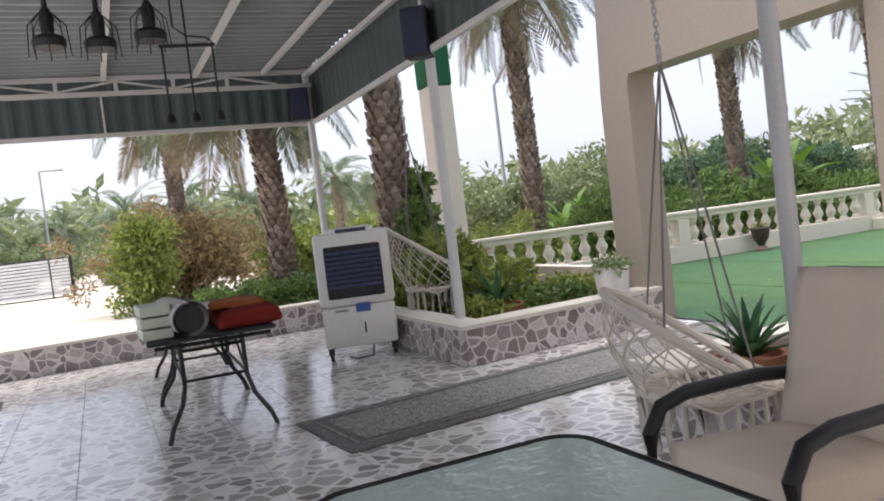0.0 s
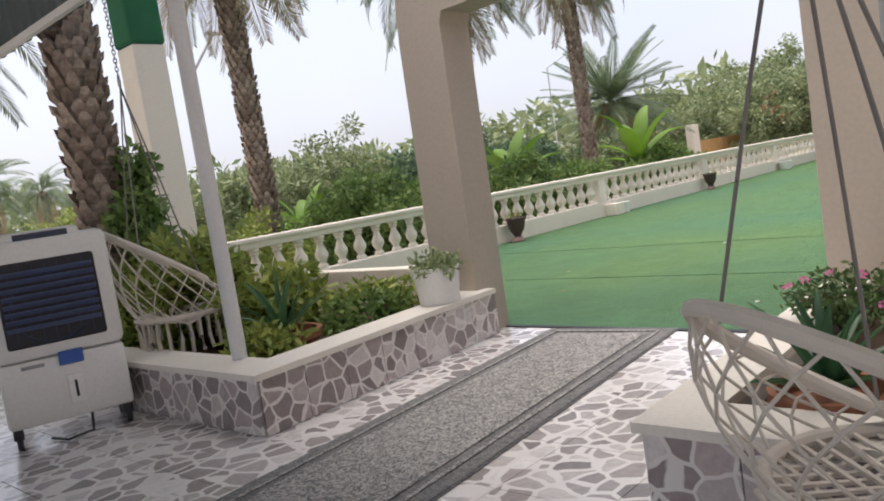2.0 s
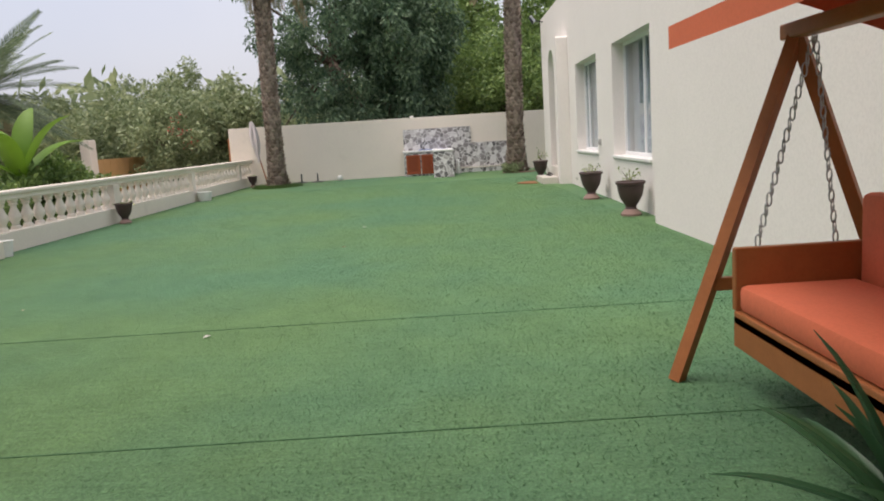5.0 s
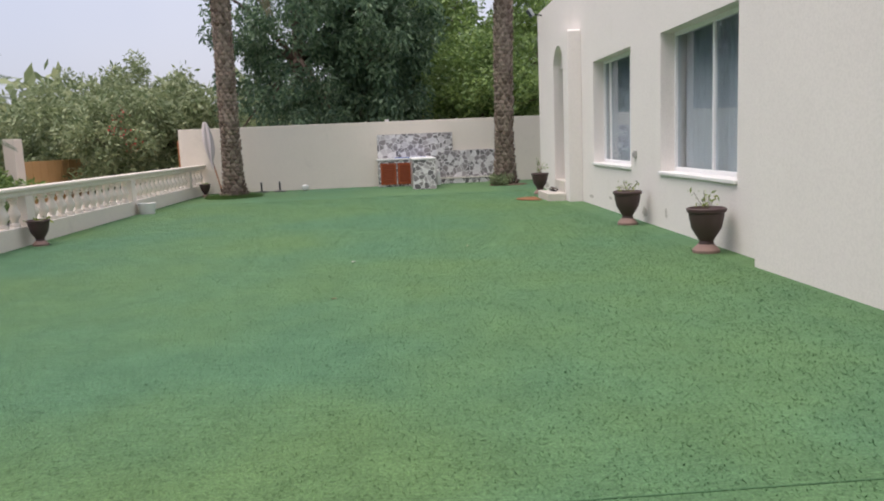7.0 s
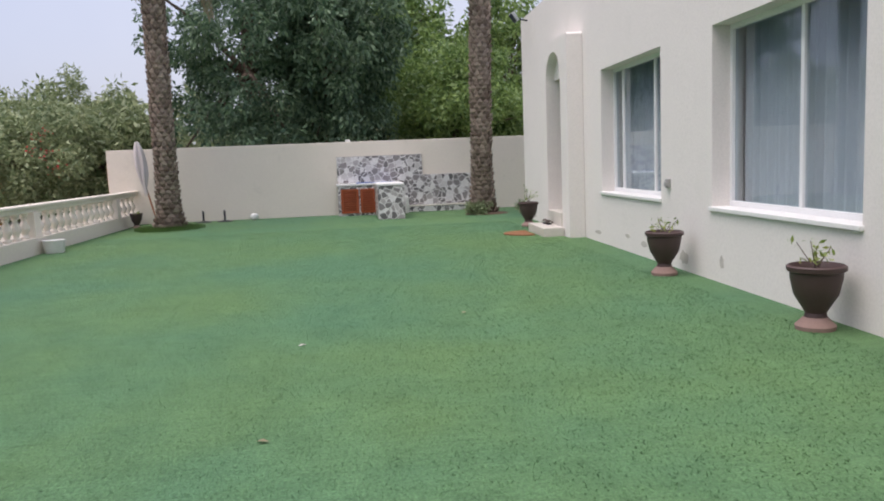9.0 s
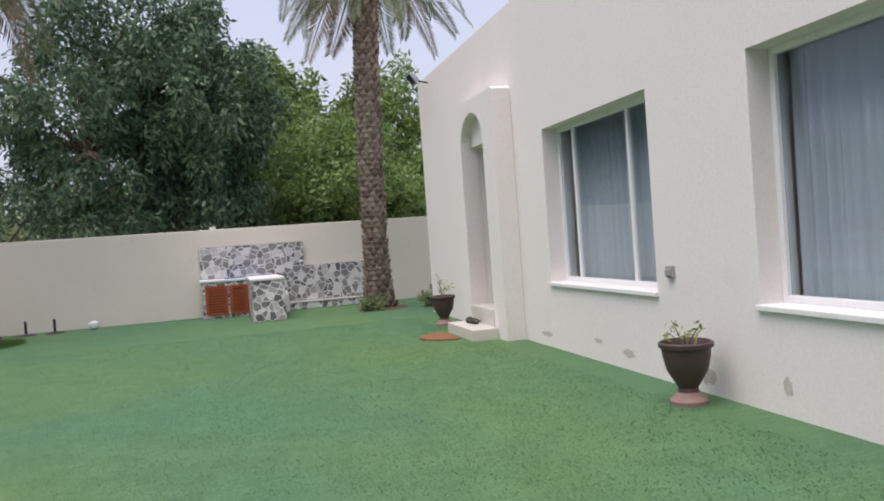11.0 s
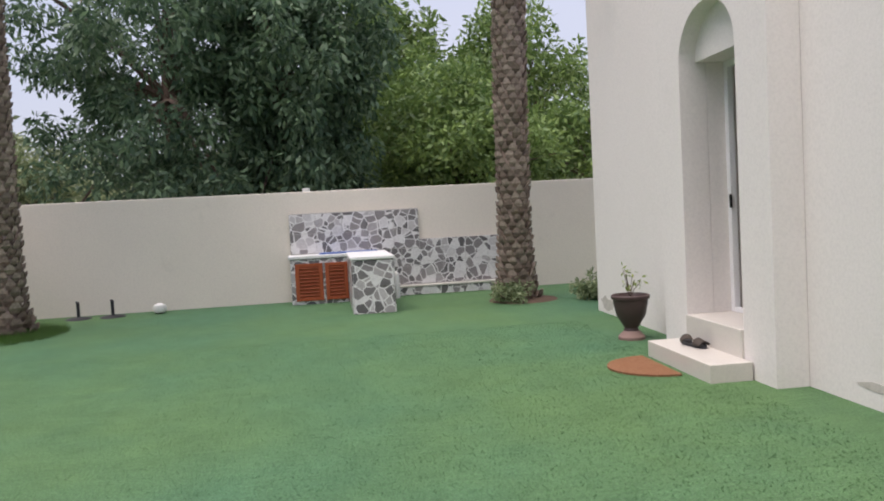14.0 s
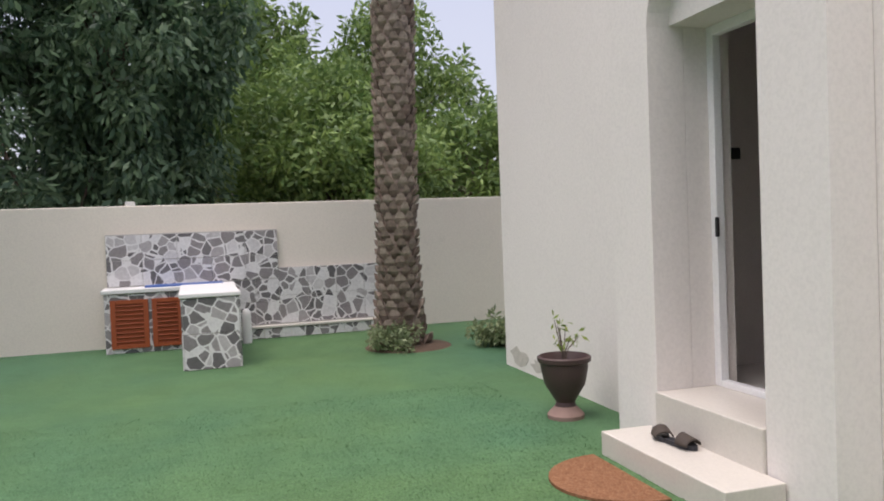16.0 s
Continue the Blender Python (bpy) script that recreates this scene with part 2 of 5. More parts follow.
PALE_CLOTH = plain("pale_parasol_cloth", (0.6, 0.55, 0.54), 0.95, vary=0.12)
GREEN_CLOTH = plain("green_fabric_wrap", (0.02, 0.13, 0.06), 0.8, vary=0.3)
CURTAIN = plain("pale_grey_curtain", (0.66, 0.68, 0.7), 0.95, vary=0.08)
ROOM = plain("dim_room_plaster", (0.74, 0.69, 0.65), 0.9)
GLASS = glass_material("window_glass", (0.6, 0.68, 0.73))
GLASS_TABLE = glass_material("rippled_glass", (0.66, 0.8, 0.77), 0.1)
GLASS_TABLE.node_tree.nodes["Principled BSDF"].inputs["Transmission Weight"].default_value = 0.35
bump(GLASS_TABLE.node_tree, GLASS_TABLE.node_tree.nodes["Principled BSDF"], noise_at(GLASS_TABLE.node_tree, 28, 2), 0.35, 0.01)
PALM_BARK = bark_material("palm_trunk_scales", (0.2, 0.15, 0.12), (0.42, 0.34, 0.28))
BARK = bark_material("grey_brown_bark", (0.12, 0.09, 0.07), (0.16, 0.12, 0.1))
L_PALM = leaves("date_palm_leaf", (0.121, 0.154, 0.097), (0.276, 0.308, 0.179))
L_PALM_GREEN = leaves("green_palm_leaf", (0.07, 0.115, 0.062), (0.19, 0.25, 0.14))
L_DRY = leaves("dry_palm_leaf", (0.264, 0.204, 0.132), (0.384, 0.312, 0.204))
L_DARK = leaves("dark_blue_green_leaf", (0.048, 0.1, 0.062), (0.19, 0.29, 0.165))
L_GREEN = leaves("mid_green_leaf", (0.09, 0.165, 0.05), (0.26, 0.37, 0.11))
L_LIME = leaves("yellow_green_leaf", (0.15, 0.22, 0.05), (0.4, 0.44, 0.11))
# Olive scrub green is lightened so the colour carries the garden haze.
L_OLIVE = leaves("olive_scrub_leaf", (0.138, 0.196, 0.092), (0.367, 0.413, 0.230))
# Dry shrub leaf, its browns paled to paint in the haze over distance.
L_DRY_HAZED = leaves("dry_leaf_haze_paled", (0.26, 0.19, 0.1), (0.45, 0.34, 0.17))
L_ALOE = leaves("aloe_leaf", (0.034, 0.101, 0.050), (0.084, 0.185, 0.084), 0.3)
L_PINK = leaves("pink_flower", (0.540, 0.072, 0.264), (0.720, 0.144, 0.420))
L_RED = leaves("red_flower", (0.540, 0.048, 0.060), (0.720, 0.120, 0.120))
L_PERI = leaves("periwinkle_leaf", (0.05, 0.1, 0.035), (0.13, 0.2, 0.07))
L_BANANA = leaves("banana_leaf", (0.096, 0.240, 0.024), (0.240, 0.408, 0.036))
GRASS = leaves("grass_blade", (0.06, 0.15, 0.03), (0.14, 0.24, 0.06))


# ---- mesh helpers ----
def mesh_object(name, verts, faces, mats, parent=None, smooth=False, indices=None):
    me = bpy.data.meshes.new(name)
    me.from_pydata([tuple(v) for v in verts], [], [tuple(f) for f in faces])
    for m in (mats if isinstance(mats, (list, tuple)) else [mats]):
        me.materials.append(m)
    if smooth:
        me.polygons.foreach_set("use_smooth", [True] * len(me.polygons))
    if indices is not None:
        me.polygons.foreach_set("material_index", indices)
    me.update()
    ob = new(name, me)
    if parent:
        ob.parent = parent
    return ob


class Shape:
    """Collects boxes, tubes and turned forms into one mesh."""

    def __init__(self):
        self.v, self.f, self.i = [], [], []

    def add(self, verts, faces, index=0):
        n = len(self.v)
        self.v += [tuple(p) for p in verts]
        self.f += [tuple(n + k for k in f) for f in faces]
        self.i += [index] * len(faces)
        return self

    def box(self, x0, x1, y0, y1, z0, z1, bev=0.0, m=None, index=0):
        bm = bmesh.new()
        bmesh.ops.create_cube(bm, size=1.0)
        bmesh.ops.scale(bm, vec=(x1 - x0, y1 - y0, z1 - z0), verts=bm.verts)
        if bev:
            bmesh.ops.bevel(bm, geom=bm.edges[:], offset=bev, segments=2, profile=0.5, affect="EDGES")
        bmesh.ops.translate(bm, vec=((x0 + x1) / 2, (y0 + y1) / 2, (z0 + z1) / 2), verts=bm.verts)
        if m:
            bmesh.ops.transform(bm, matrix=m, verts=bm.verts)
        bm.verts.index_update()
        self.add([v.co.copy() for v in bm.verts], [[v.index for v in f.verts] for f in bm.faces], index)
        bm.free()
        return self

    def tube(self, pts, r, sides=8, index=0, r1=None, caps=True):
        pts = [Vector(p) for p in pts]
        rings, faces = [], []
        up = Vector((0.03, 0.05, 1))
        for k, p in enumerate(pts):
            d = (pts[min(k + 1, len(pts) - 1)] - pts[max(k - 1, 0)]).normalized()
            s = d.cross(up)
            if s.length < 1e-3:
                s = d.cross(Vector((1, 0, 0)))
            s.normalize()
            t = s.cross(d)
            q = r if r1 is None else r + (r1 - r) * k / max(1, len(pts) - 1)
            rings += [p + q * (math.cos(2 * math.pi * j / sides) * s + math.sin(2 * math.pi * j / sides) * t) for j in range(sides)]
        for k in range(len(pts) - 1):
            for j in range(sides):
                a, b = k * sides + j, k * sides + (j + 1) % sides
                faces.append((a, b, b + sides, a + sides))
        if caps:
            faces.append(tuple(range(sides)))
            faces.append(tuple(range((len(pts) - 1) * sides, len(pts) * sides)))
        return self.add(rings, faces, index)

    def lathe(self, profile, centre=(0, 0, 0), sides=20, index=0):
        cx, cy, cz = centre
        v, f = [], []
        for r, z in profile:
            v += [(cx + r * math.cos(2 * math.pi * j / sides), cy + r * math.sin(2 * math.pi * j / sides), cz + z) for j in range(sides)]
        for k in range(len(profile) - 1):
            for j in range(sides):
                a, b = k * sides + j, k * sides + (j + 1) % sides
                f.append((a, b, b + sides, a + sides))
        f.append(tuple(range(sides))[::-1])
        f.append(tuple(range((len(profile) - 1) * sides, len(profile) * sides)))
        return self.add(v, f, index)

    def prism(self, outline, a, b, axis="y", index=0):
        """A flat outline pushed from a to b along an axis."""
        def at(p, q, w):
            return {"y": (p, w, q), "x": (w, p, q), "z": (p, q, w)}[axis]
        n = len(outline)
        v = [at(p, q, a) for p, q in outline] + [at(p, q, b) for p, q in outline]
        f = [tuple(range(n)), tuple(range(2 * n - 1, n - 1, -1))]
        f += [(k, k + n, (k + 1) % n + n, (k + 1) % n) for k in range(n)]
        return self.add(v, f, index)

    def make(self, name, mats, parent=None, smooth=False):
        ob = mesh_object(name, self.v, self.f, mats, parent, smooth, self.i)
        bm = bmesh.new()
        bm.from_mesh(ob.data)
        bmesh.ops.recalc_face_normals(bm, faces=bm.faces)
        bm.to_mesh(ob.data)
        bm.free()
        if smooth:
            for p in ob.data.polygons:
                p.use_smooth = True
            ob.data.set_sharp_from_angle(angle=radians(40))
        return ob


def empty(name, label, category, group="", kind="", at=(0, 0, 0), turn=0):
    ob = new(name)
    ob.matrix_world = pose(*at, 0, 0, turn)
    return tagged(ob, label, category, group, kind)


def wall_with_holes(us, zs, holes, y0, y1):
    """A wall along x with rectangular openings through it: us, zs are its ends, holes (u0, u1, z0, z1)."""
    us = sorted({*us, *(h[0] for h in holes), *(h[1] for h in holes)})
    zs = sorted({*zs, *(h[2] for h in holes), *(h[3] for h in holes)})

    def solid(i, k):
        if not (0 <= i < len(us) - 1 and 0 <= k < len(zs) - 1):
            return False
        u, z = (us[i] + us[i + 1]) / 2, (zs[k] + zs[k + 1]) / 2
        return not any(h[0] < u < h[1] and h[2] < z < h[3] for h in holes)
    s = Shape()
    for i in range(len(us) - 1):
        for k in range(len(zs) - 1):
            if not solid(i, k):
                continue
            a, b, c, d = us[i], us[i + 1], zs[k], zs[k + 1]
            for y in (y0, y1):
                s.add([(a, y, c), (b, y, c), (b, y, d), (a, y, d)], [(0, 1, 2, 3)])
            for di, dk, e in ((-1, 0, [(a, c), (a, d)]), (1, 0, [(b, c), (b, d)]), (0, -1, [(a, c), (b, c)]), (0, 1, [(a, d), (b, d)])):
                if not solid(i + di, k + dk):
                    (p, q), (r, t) = e
                    s.add([(p, y0, q), (r, y0, t), (r, y1, t), (p, y1, q)], [(0, 1, 2, 3)])
    return s


# ---- large structure ----
tagged(mesh_object("ground", [(-400, -400, -0.12), (400, -400, -0.12), (400, 400, -0.12), (-400, 400, -0.12)], [(0, 1, 2, 3)], SAND), "pale sandy concrete ground around the villa", "ground", kind="structure")
tagged(Shape().box(-7, 5.115, -3, 10.1, -0.2, -0.012).make("patio_bed", GROUT), "pale grout bed under the patio tiles", "floor", kind="structure")
floor = empty("floor", "glossy patio floor of printed broken stone tiles", "floor", kind="structure")
tagged(Shape().prism([(5.12, 1.0), (25.3, 1.0), (25.3, -3.0), (29.1, -3.0), (29.1, 10.35), (5.12, 10.35)], -0.2, 0.0, "z").make("lawn", TURF), "flat artificial green turf lawn with faint seams", "lawn", kind="structure")
tagged(Shape().box(5.095, 5.15, 3.6, 6.2, -0.02, 0.006).make("trim", BLACK_PLASTIC), "dark edge of the turf at the patio", "trim", kind="structure")

# arch wall between patio and lawn
arch = [(3.8, 2.33), (6.09, 2.33), (6.12, 2.25), (6.15, -0.1), (6.57, -0.1), (6.54, 2.2), (6.48, 3.0), (6.4, 4.1), (3.8, 4.1)]
tagged(Shape().prism(arch, 4.83, 5.14, "x").make("wall_arch", TAUPE_SHADED), "rendered pillar and beam framing the way to the lawn, taupe darkened for shade", "wall", kind="structure")
tagged(Shape().box(4.95, 5.15, 1.5, 3.796, -0.1, 4.1, 0.006).make("wall_pillar", TAUPE_SHADED), "broad rendered pillar beside the way to the lawn, taupe darkened for shade", "wall", kind="structure")
tagged(Shape().box(4.98, 5.12, 6.57, 8.6, -0.1, 0.5, 0.01).make("wall_planter_back", CREAM), "low cream wall behind the planter", "wall", kind="structure")

# villa: the long wall is turned a little
HOUSE = pose(14, 1.62, 0, 0, 0, -1.4) @ pose(-14, -1.62, 0)
HY = 1.62
W1, W2 = (14.09, 16.42, 0.69, 2.47), (17.74, 19.98, 0.71, 2.47)
DOOR = (21.32, 22.28, 0.3, 2.56)
house_wall = wall_with_holes((13.2, 25.45), (-0.1, 4.12), [W1, W2, DOOR], HY, HY - 0.32).make("wall_villa", WHITE_WALL)
house_wall.matrix_world = HOUSE
tagged(house_wall, "white rendered villa wall, stained near the ground", "wall", kind="structure")
tagged(Shape().box(5.15, 13.26, -2.6, 1.83, -0.1, 4.12, 0.01).make("wall_villa_bay", WHITE_WALL), "projecting plain cream rendered villa wall", "wall", kind="structure")
end = Shape().box(25.13, 25.45, -3, HY - 0.32, -0.1, 4.12).make("wall_villa_end", WHITE_WALL)
end.matrix_world = HOUSE
tagged(end, "plain white end wall of the villa", "wall", kind="structure")
rooms = Shape().box(13.3, 25.1, -2.6, -2.5, -0.1, 4.0).box(13.3, 25.1, -2.5, HY - 0.33, -0.05, 0.3).box(20.55, 20.65, -2.5, HY - 0.33, 0.3, 4.0).box(23.0, 23.1, -2.5, HY - 0.52, 0.3, 4.0).box(13.3, 25.1, -2.5, HY - 0.33, 3.3, 3.4).make("wall_rooms", ROOM)
tagged(rooms, "dim plastered walls and floor inside the villa", "wall", kind="structure")
rf = Shape().box(13.0, 25.44, -3, HY - 0.02, 4.02, 4.11).make("roof", WHITE_WALL)
rf.matrix_world = HOUSE
tagged(rf, "flat villa roof slab", "roof", kind="structure")
tagged(Shape().box(-7, 4.93, -3.0, -2.7, -0.1, 4.1).make("wall_south", WHITE_WALL), "plain white villa wall beside the patio", "wall", kind="structure")

# door surround with its round arch
px0, px1, ay = 20.88, 22.75, 2.55
ring = [(px0, -0.1), (px0, 3.12), (px0 + 0.03, 3.15), (px1 - 0.03, 3.15), (px1, 3.12), (px1, -0.1), (DOOR[1], -0.1), (DOOR[1], ay)]
ring += [((DOOR[0] + DOOR[1]) / 2 + 0.48 * math.cos(math.pi * k / 16), ay + 0.42 * math.sin(math.pi * k / 16)) for k in range(1, 16)]
ring += [(DOOR[0], ay), (DOOR[0], -0.1)]
sur = Shape().prism(ring, HY + 0.003, HY + 0.25).make("wall_door_surround", WHITE_WALL)
sur.matrix_world = HOUSE
tagged(sur, "projecting white door surround with a round arch", "wall", kind="structure")
rec = Shape().box(DOOR[0] + 0.003, DOOR[1] - 0.003, HY - 0.29, HY + 0.1, 2.56, 2.99).make("wall_door_recess", WHITE_WALL)
rec.matrix_world = HOUSE
tagged(rec, "plastered infill above the door head", "wall", kind="structure")
steps = empty("doorstep", "two cream porcelain tiled steps at the villa door", "steps", kind="structure")
steps.matrix_world = HOUSE
Shape().box(21.18, 22.35, HY + 0.26, HY + 0.6, -0.1, 0.14, 0.006).make("step", STEP_TILE, steps)
Shape().box(21.325, 22.275, HY - 0.31, HY + 0.27, -0.1, 0.36, 0.006).make("step", STEP_TILE, steps)


def door_unit():
    d = empty("door_1", "white framed glass door standing open to a dim room", "door", kind="structure")
    d.matrix_world = HOUSE
    y = HY - 0.22
    Shape().box(21.32, 21.38, y, y + 0.06, 0.36, 2.56, 0.006).box(22.22, 22.28, y, y + 0.06, 0.36, 2.56, 0.006).box(21.38, 22.22, y, y + 0.06, 2.5, 2.56, 0.006).box(21.38, 22.22, y, y + 0.06, 0.36, 0.4, 0.006).make("frame", PVC, d)
    m = pose(21.39, y - 0.02, 0, 0, 0, 84)
    Shape().box(-0.74, -0.68, -0.05, 0, 0.42, 2.48, 0.006, m).box(-0.06, 0, -0.05, 0, 0.42, 2.48, 0.006, m).box(-0.68, -0.06, -0.05, 0, 0.42, 0.5, 0.006, m).box(-0.68, -0.06, -0.05, 0, 2.4, 2.48, 0.006, m).make("leaf", PVC, d)
    Shape().box(22.19, 22.215, y + 0.06, y + 0.08, 1.28, 1.4, 0.006).make("handle", BLACK, d)


door_unit()


def window_unit(name, w, mullions, shut):
    u0, u1, z0, z1 = w
    win = empty(name, "white framed sliding window with pale grey curtains", "window", kind="structure")
    win.matrix_world = HOUSE
    y = HY - 0.25
    s = Shape().box(u0, u0 + 0.05, y, y + 0.07, z0 + 0.04, z1, 0.005).box(u1 - 0.05, u1, y, y + 0.07, z0 + 0.04, z1, 0.005).box(u0 + 0.05, u1 - 0.05, y, y + 0.07, z1 - 0.05, z1, 0.005).box(u0 + 0.05, u1 - 0.05, y, y + 0.07, z0 + 0.04, z0 + 0.09, 0.005)
    for m in mullions:
        s.box(m - 0.025, m + 0.025, y + 0.01, y + 0.06, z0 + 0.09, z1 - 0.05, 0.005)
    s.make("frame", PVC, win)
    Shape().box(u0 - 0.02, u1 + 0.02, y + 0.002, HY + 0.035, z0, z0 + 0.04, 0.006).make("sill", WHITE, win)
    edges = [u0 + 0.05, *mullions, u1 - 0.05]
    for a, b in zip(edges, edges[1:]):
        p = Shape().box(a, b, y + 0.03, y + 0.036, z0 + 0.09, z1 - 0.05).make("pane", GLASS, win)
        p.visible_shadow = False
    v, f = [], []
    n = 160
    for a in range(n + 1):
        u = u0 + (u1 - u0) * a / n
        d = 0.035 * math.sin(u * 38 + 2 * math.sin(u * 5)) + 0.015 * math.sin(u * 91)
        v += [(u, y - 0.12 + d, z0 + 0.02), (u, y - 0.12 + d * 0.8, z1 + 0.1)]
    f = [(2 * a, 2 * a + 2, 2 * a + 3, 2 * a + 1) for a in range(n) if not any(p < (u0 + (u1 - u0) * a / n) < q for p, q in shut)]
    mesh_object("curtain", v, f, CURTAIN, win, True)


window_unit("window_1", W1, (15.18,), ())
window_unit("window_2", W2, (18.42, 19.6), ())

# boundary wall behind the lawn
tagged(Shape().box(29.05, 29.3, -3.0, 10.95, -0.1, 1.84, 0.012).make("wall_boundary", CREAM), "cream rendered boundary wall behind the lawn", "wall", kind="structure")


# balustrade along the lawn
def balustrade():
    root = empty("balustrade", "cream moulded balustrade with turned balusters along the lawn", "balustrade", kind="structure")
    x0, x1, y = 5.15, 29.05, 10.36
    Shape().box(x0, x1, y - 0.1, y + 0.1, -0.1, 0.28, 0.01).make("base", CREAM, root)
    Shape().box(x0, x1, y - 0.08, y + 0.08, 0.7, 0.78, 0.02).box(x0, x1, y - 0.11, y + 0.11, 0.775, 0.83, 0.015).make("rail", CREAM, root)
    piers = [9.0, 13.5, 18.1, 22.7, 27.3]
    for p in piers:
        Shape().box(p - 0.12, p + 0.12, y - 0.105, y + 0.105, 0.28, 0.7, 0.008).make("pier", CREAM, root)
    prof = [(0.07, 0.0), (0.07, 0.04), (0.045, 0.06), (0.05, 0.09), (0.085, 0.15), (0.088, 0.19), (0.06, 0.25), (0.042, 0.3), (0.04, 0.33), (0.06, 0.345), (0.06, 0.36), (0.045, 0.37), (0.07, 0.385), (0.07, 0.42)]
    first = Shape().lathe(prof, (0, 0, 0), 12).make("baluster", CREAM, root, True)
    ends = [x0, *piers, x1]
    done = False
    for a, b in zip(ends, ends[1:]):
        a, b = a + 0.12, b - 0.12
        n = max(1, round((b - a) / 0.34))
        for k in range(n):
            ob = first
            if done:
                ob = new("baluster", first.data)
                ob.parent = root
            done = True
            ob.location = (a + (b - a) * (k + 0.5) / n, y, 0.28)


balustrade()
col = empty("gate_column", "tall white square column with a green cloth top", "column", kind="structure")
Shape().box(4.77, 5.14, 10.42, 10.79, -0.12, 3.1, 0.015).make("shaft", CREAM, col)
Shape().box(4.75, 5.16, 10.4, 10.81, 3.1, 4.4, 0.04).make("wrap", GREEN_CLOTH, col)


# planters with tiled faces
def tiled_face(parent, a, b, z0, z1, out, width=0.32):
    """Tiles along the line a-b, facing out."""
    a, b = Vector((*a, 0)), Vector((*b, 0))
    length = (b - a).length
    n = max(1, round(length / width))
    w = length / n
    tile = Shape().box(0.002, w - 0.002, -0.012, 0, z0 + 0.002, z1 - 0.002, 0.002)
    data = None
    ang = math.degrees(math.atan2(b.y - a.y, b.x - a.x))
    for k in range(n):
        p = a + (b - a) * k / n
        if data is None:
            ob = tile.make("tile", WALL_TILE, parent)
            data = ob.data
        else:
            ob = new("tile", data)
            ob.parent = parent
        ob.matrix_basis = pose(p.x, p.y, 0, 0, 0, ang)


pa, pb, pc = (2.77, 10.0), (2.77, 5.9), (4.93, 6.08)
planter = empty("planter", "raised planter faced with broken stone tiles, cream coping", "planter", kind="structure")
Shape().prism([(2.782, 5.912), (4.925, 6.092), (4.925, 6.3), (3.0, 6.13), (3.0, 9.98), (2.782, 9.98)], -0.1, 0.3, "z").make("core", GROUT, planter)
Shape().prism([(2.74, 5.87), (4.925, 6.05), (4.925, 6.32), (3.02, 6.16), (3.02, 10.0), (2.74, 10.0)], 0.3, 0.335, "z").make("coping", STONE_CAP, planter)
Shape().prism([(3.0, 6.14), (4.95, 6.3), (4.95, 10.2), (3.0, 10.2)], -0.1, 0.2, "z").make("soil", SOIL, planter)
tiled_face(planter, (2.77, 9.98), (2.77, 5.9), 0, 0.3, 0)
tiled_face(planter, (2.77, 5.9), (4.93, 6.08), 0, 0.3, 0)

planter2 = empty("planter", "raised planter faced with broken stone tiles, cream top", "planter", kind="structure")
Shape().prism([(2.752, 2.2), (4.925, 2.2), (4.925, 3.78), (2.752, 3.688)], -0.1, 0.2, "z").make("core", GROUT, planter2)
Shape().prism([(2.752, 2.2), (2.95, 2.2), (2.95, 3.695), (2.752, 3.688)], 0.2, 0.3, "z").prism([(2.95, 3.54), (4.925, 3.6), (4.925, 3.78), (2.95, 3.695)], 0.2, 0.3, "z").make("rim", GROUT, planter2)
Shape().prism([(2.71, 2.2), (2.96, 2.2), (2.96, 3.74), (2.71, 3.73)], 0.3, 0.335, "z").prism([(2.96, 3.53), (4.925, 3.59), (4.925, 3.8), (2.96, 3.74)], 0.3, 0.335, "z").make("coping", STONE_CAP, planter2)
Shape().prism([(2.951, 2.3), (4.92, 2.3), (4.92, 3.59), (2.951, 3.53)], 0.19, 0.235, "z").make("soil", SOIL, planter2)
tiled_face(planter2, (2.74, 3.7), (2.74, 2.2), 0, 0.3, 0)
tiled_face(planter2, (4.93, 3.79), (2.74, 3.7), 0, 0.3, 0)

low = empty("wall_low", "low patio wall faced with broken stone tiles", "wall", kind="structure")
Shape().box(-7, 2.73, 10.01, 10.2, -0.12, 0.3).make("core", GROUT, low)
Shape().box(-7, 2.73, 9.97, 10.23, 0.3, 0.335, 0.006).make("coping", STONE_CAP, low)
tiled_face(low, (-6.98, 10.0), (2.73, 10.0), 0, 0.3, 0)


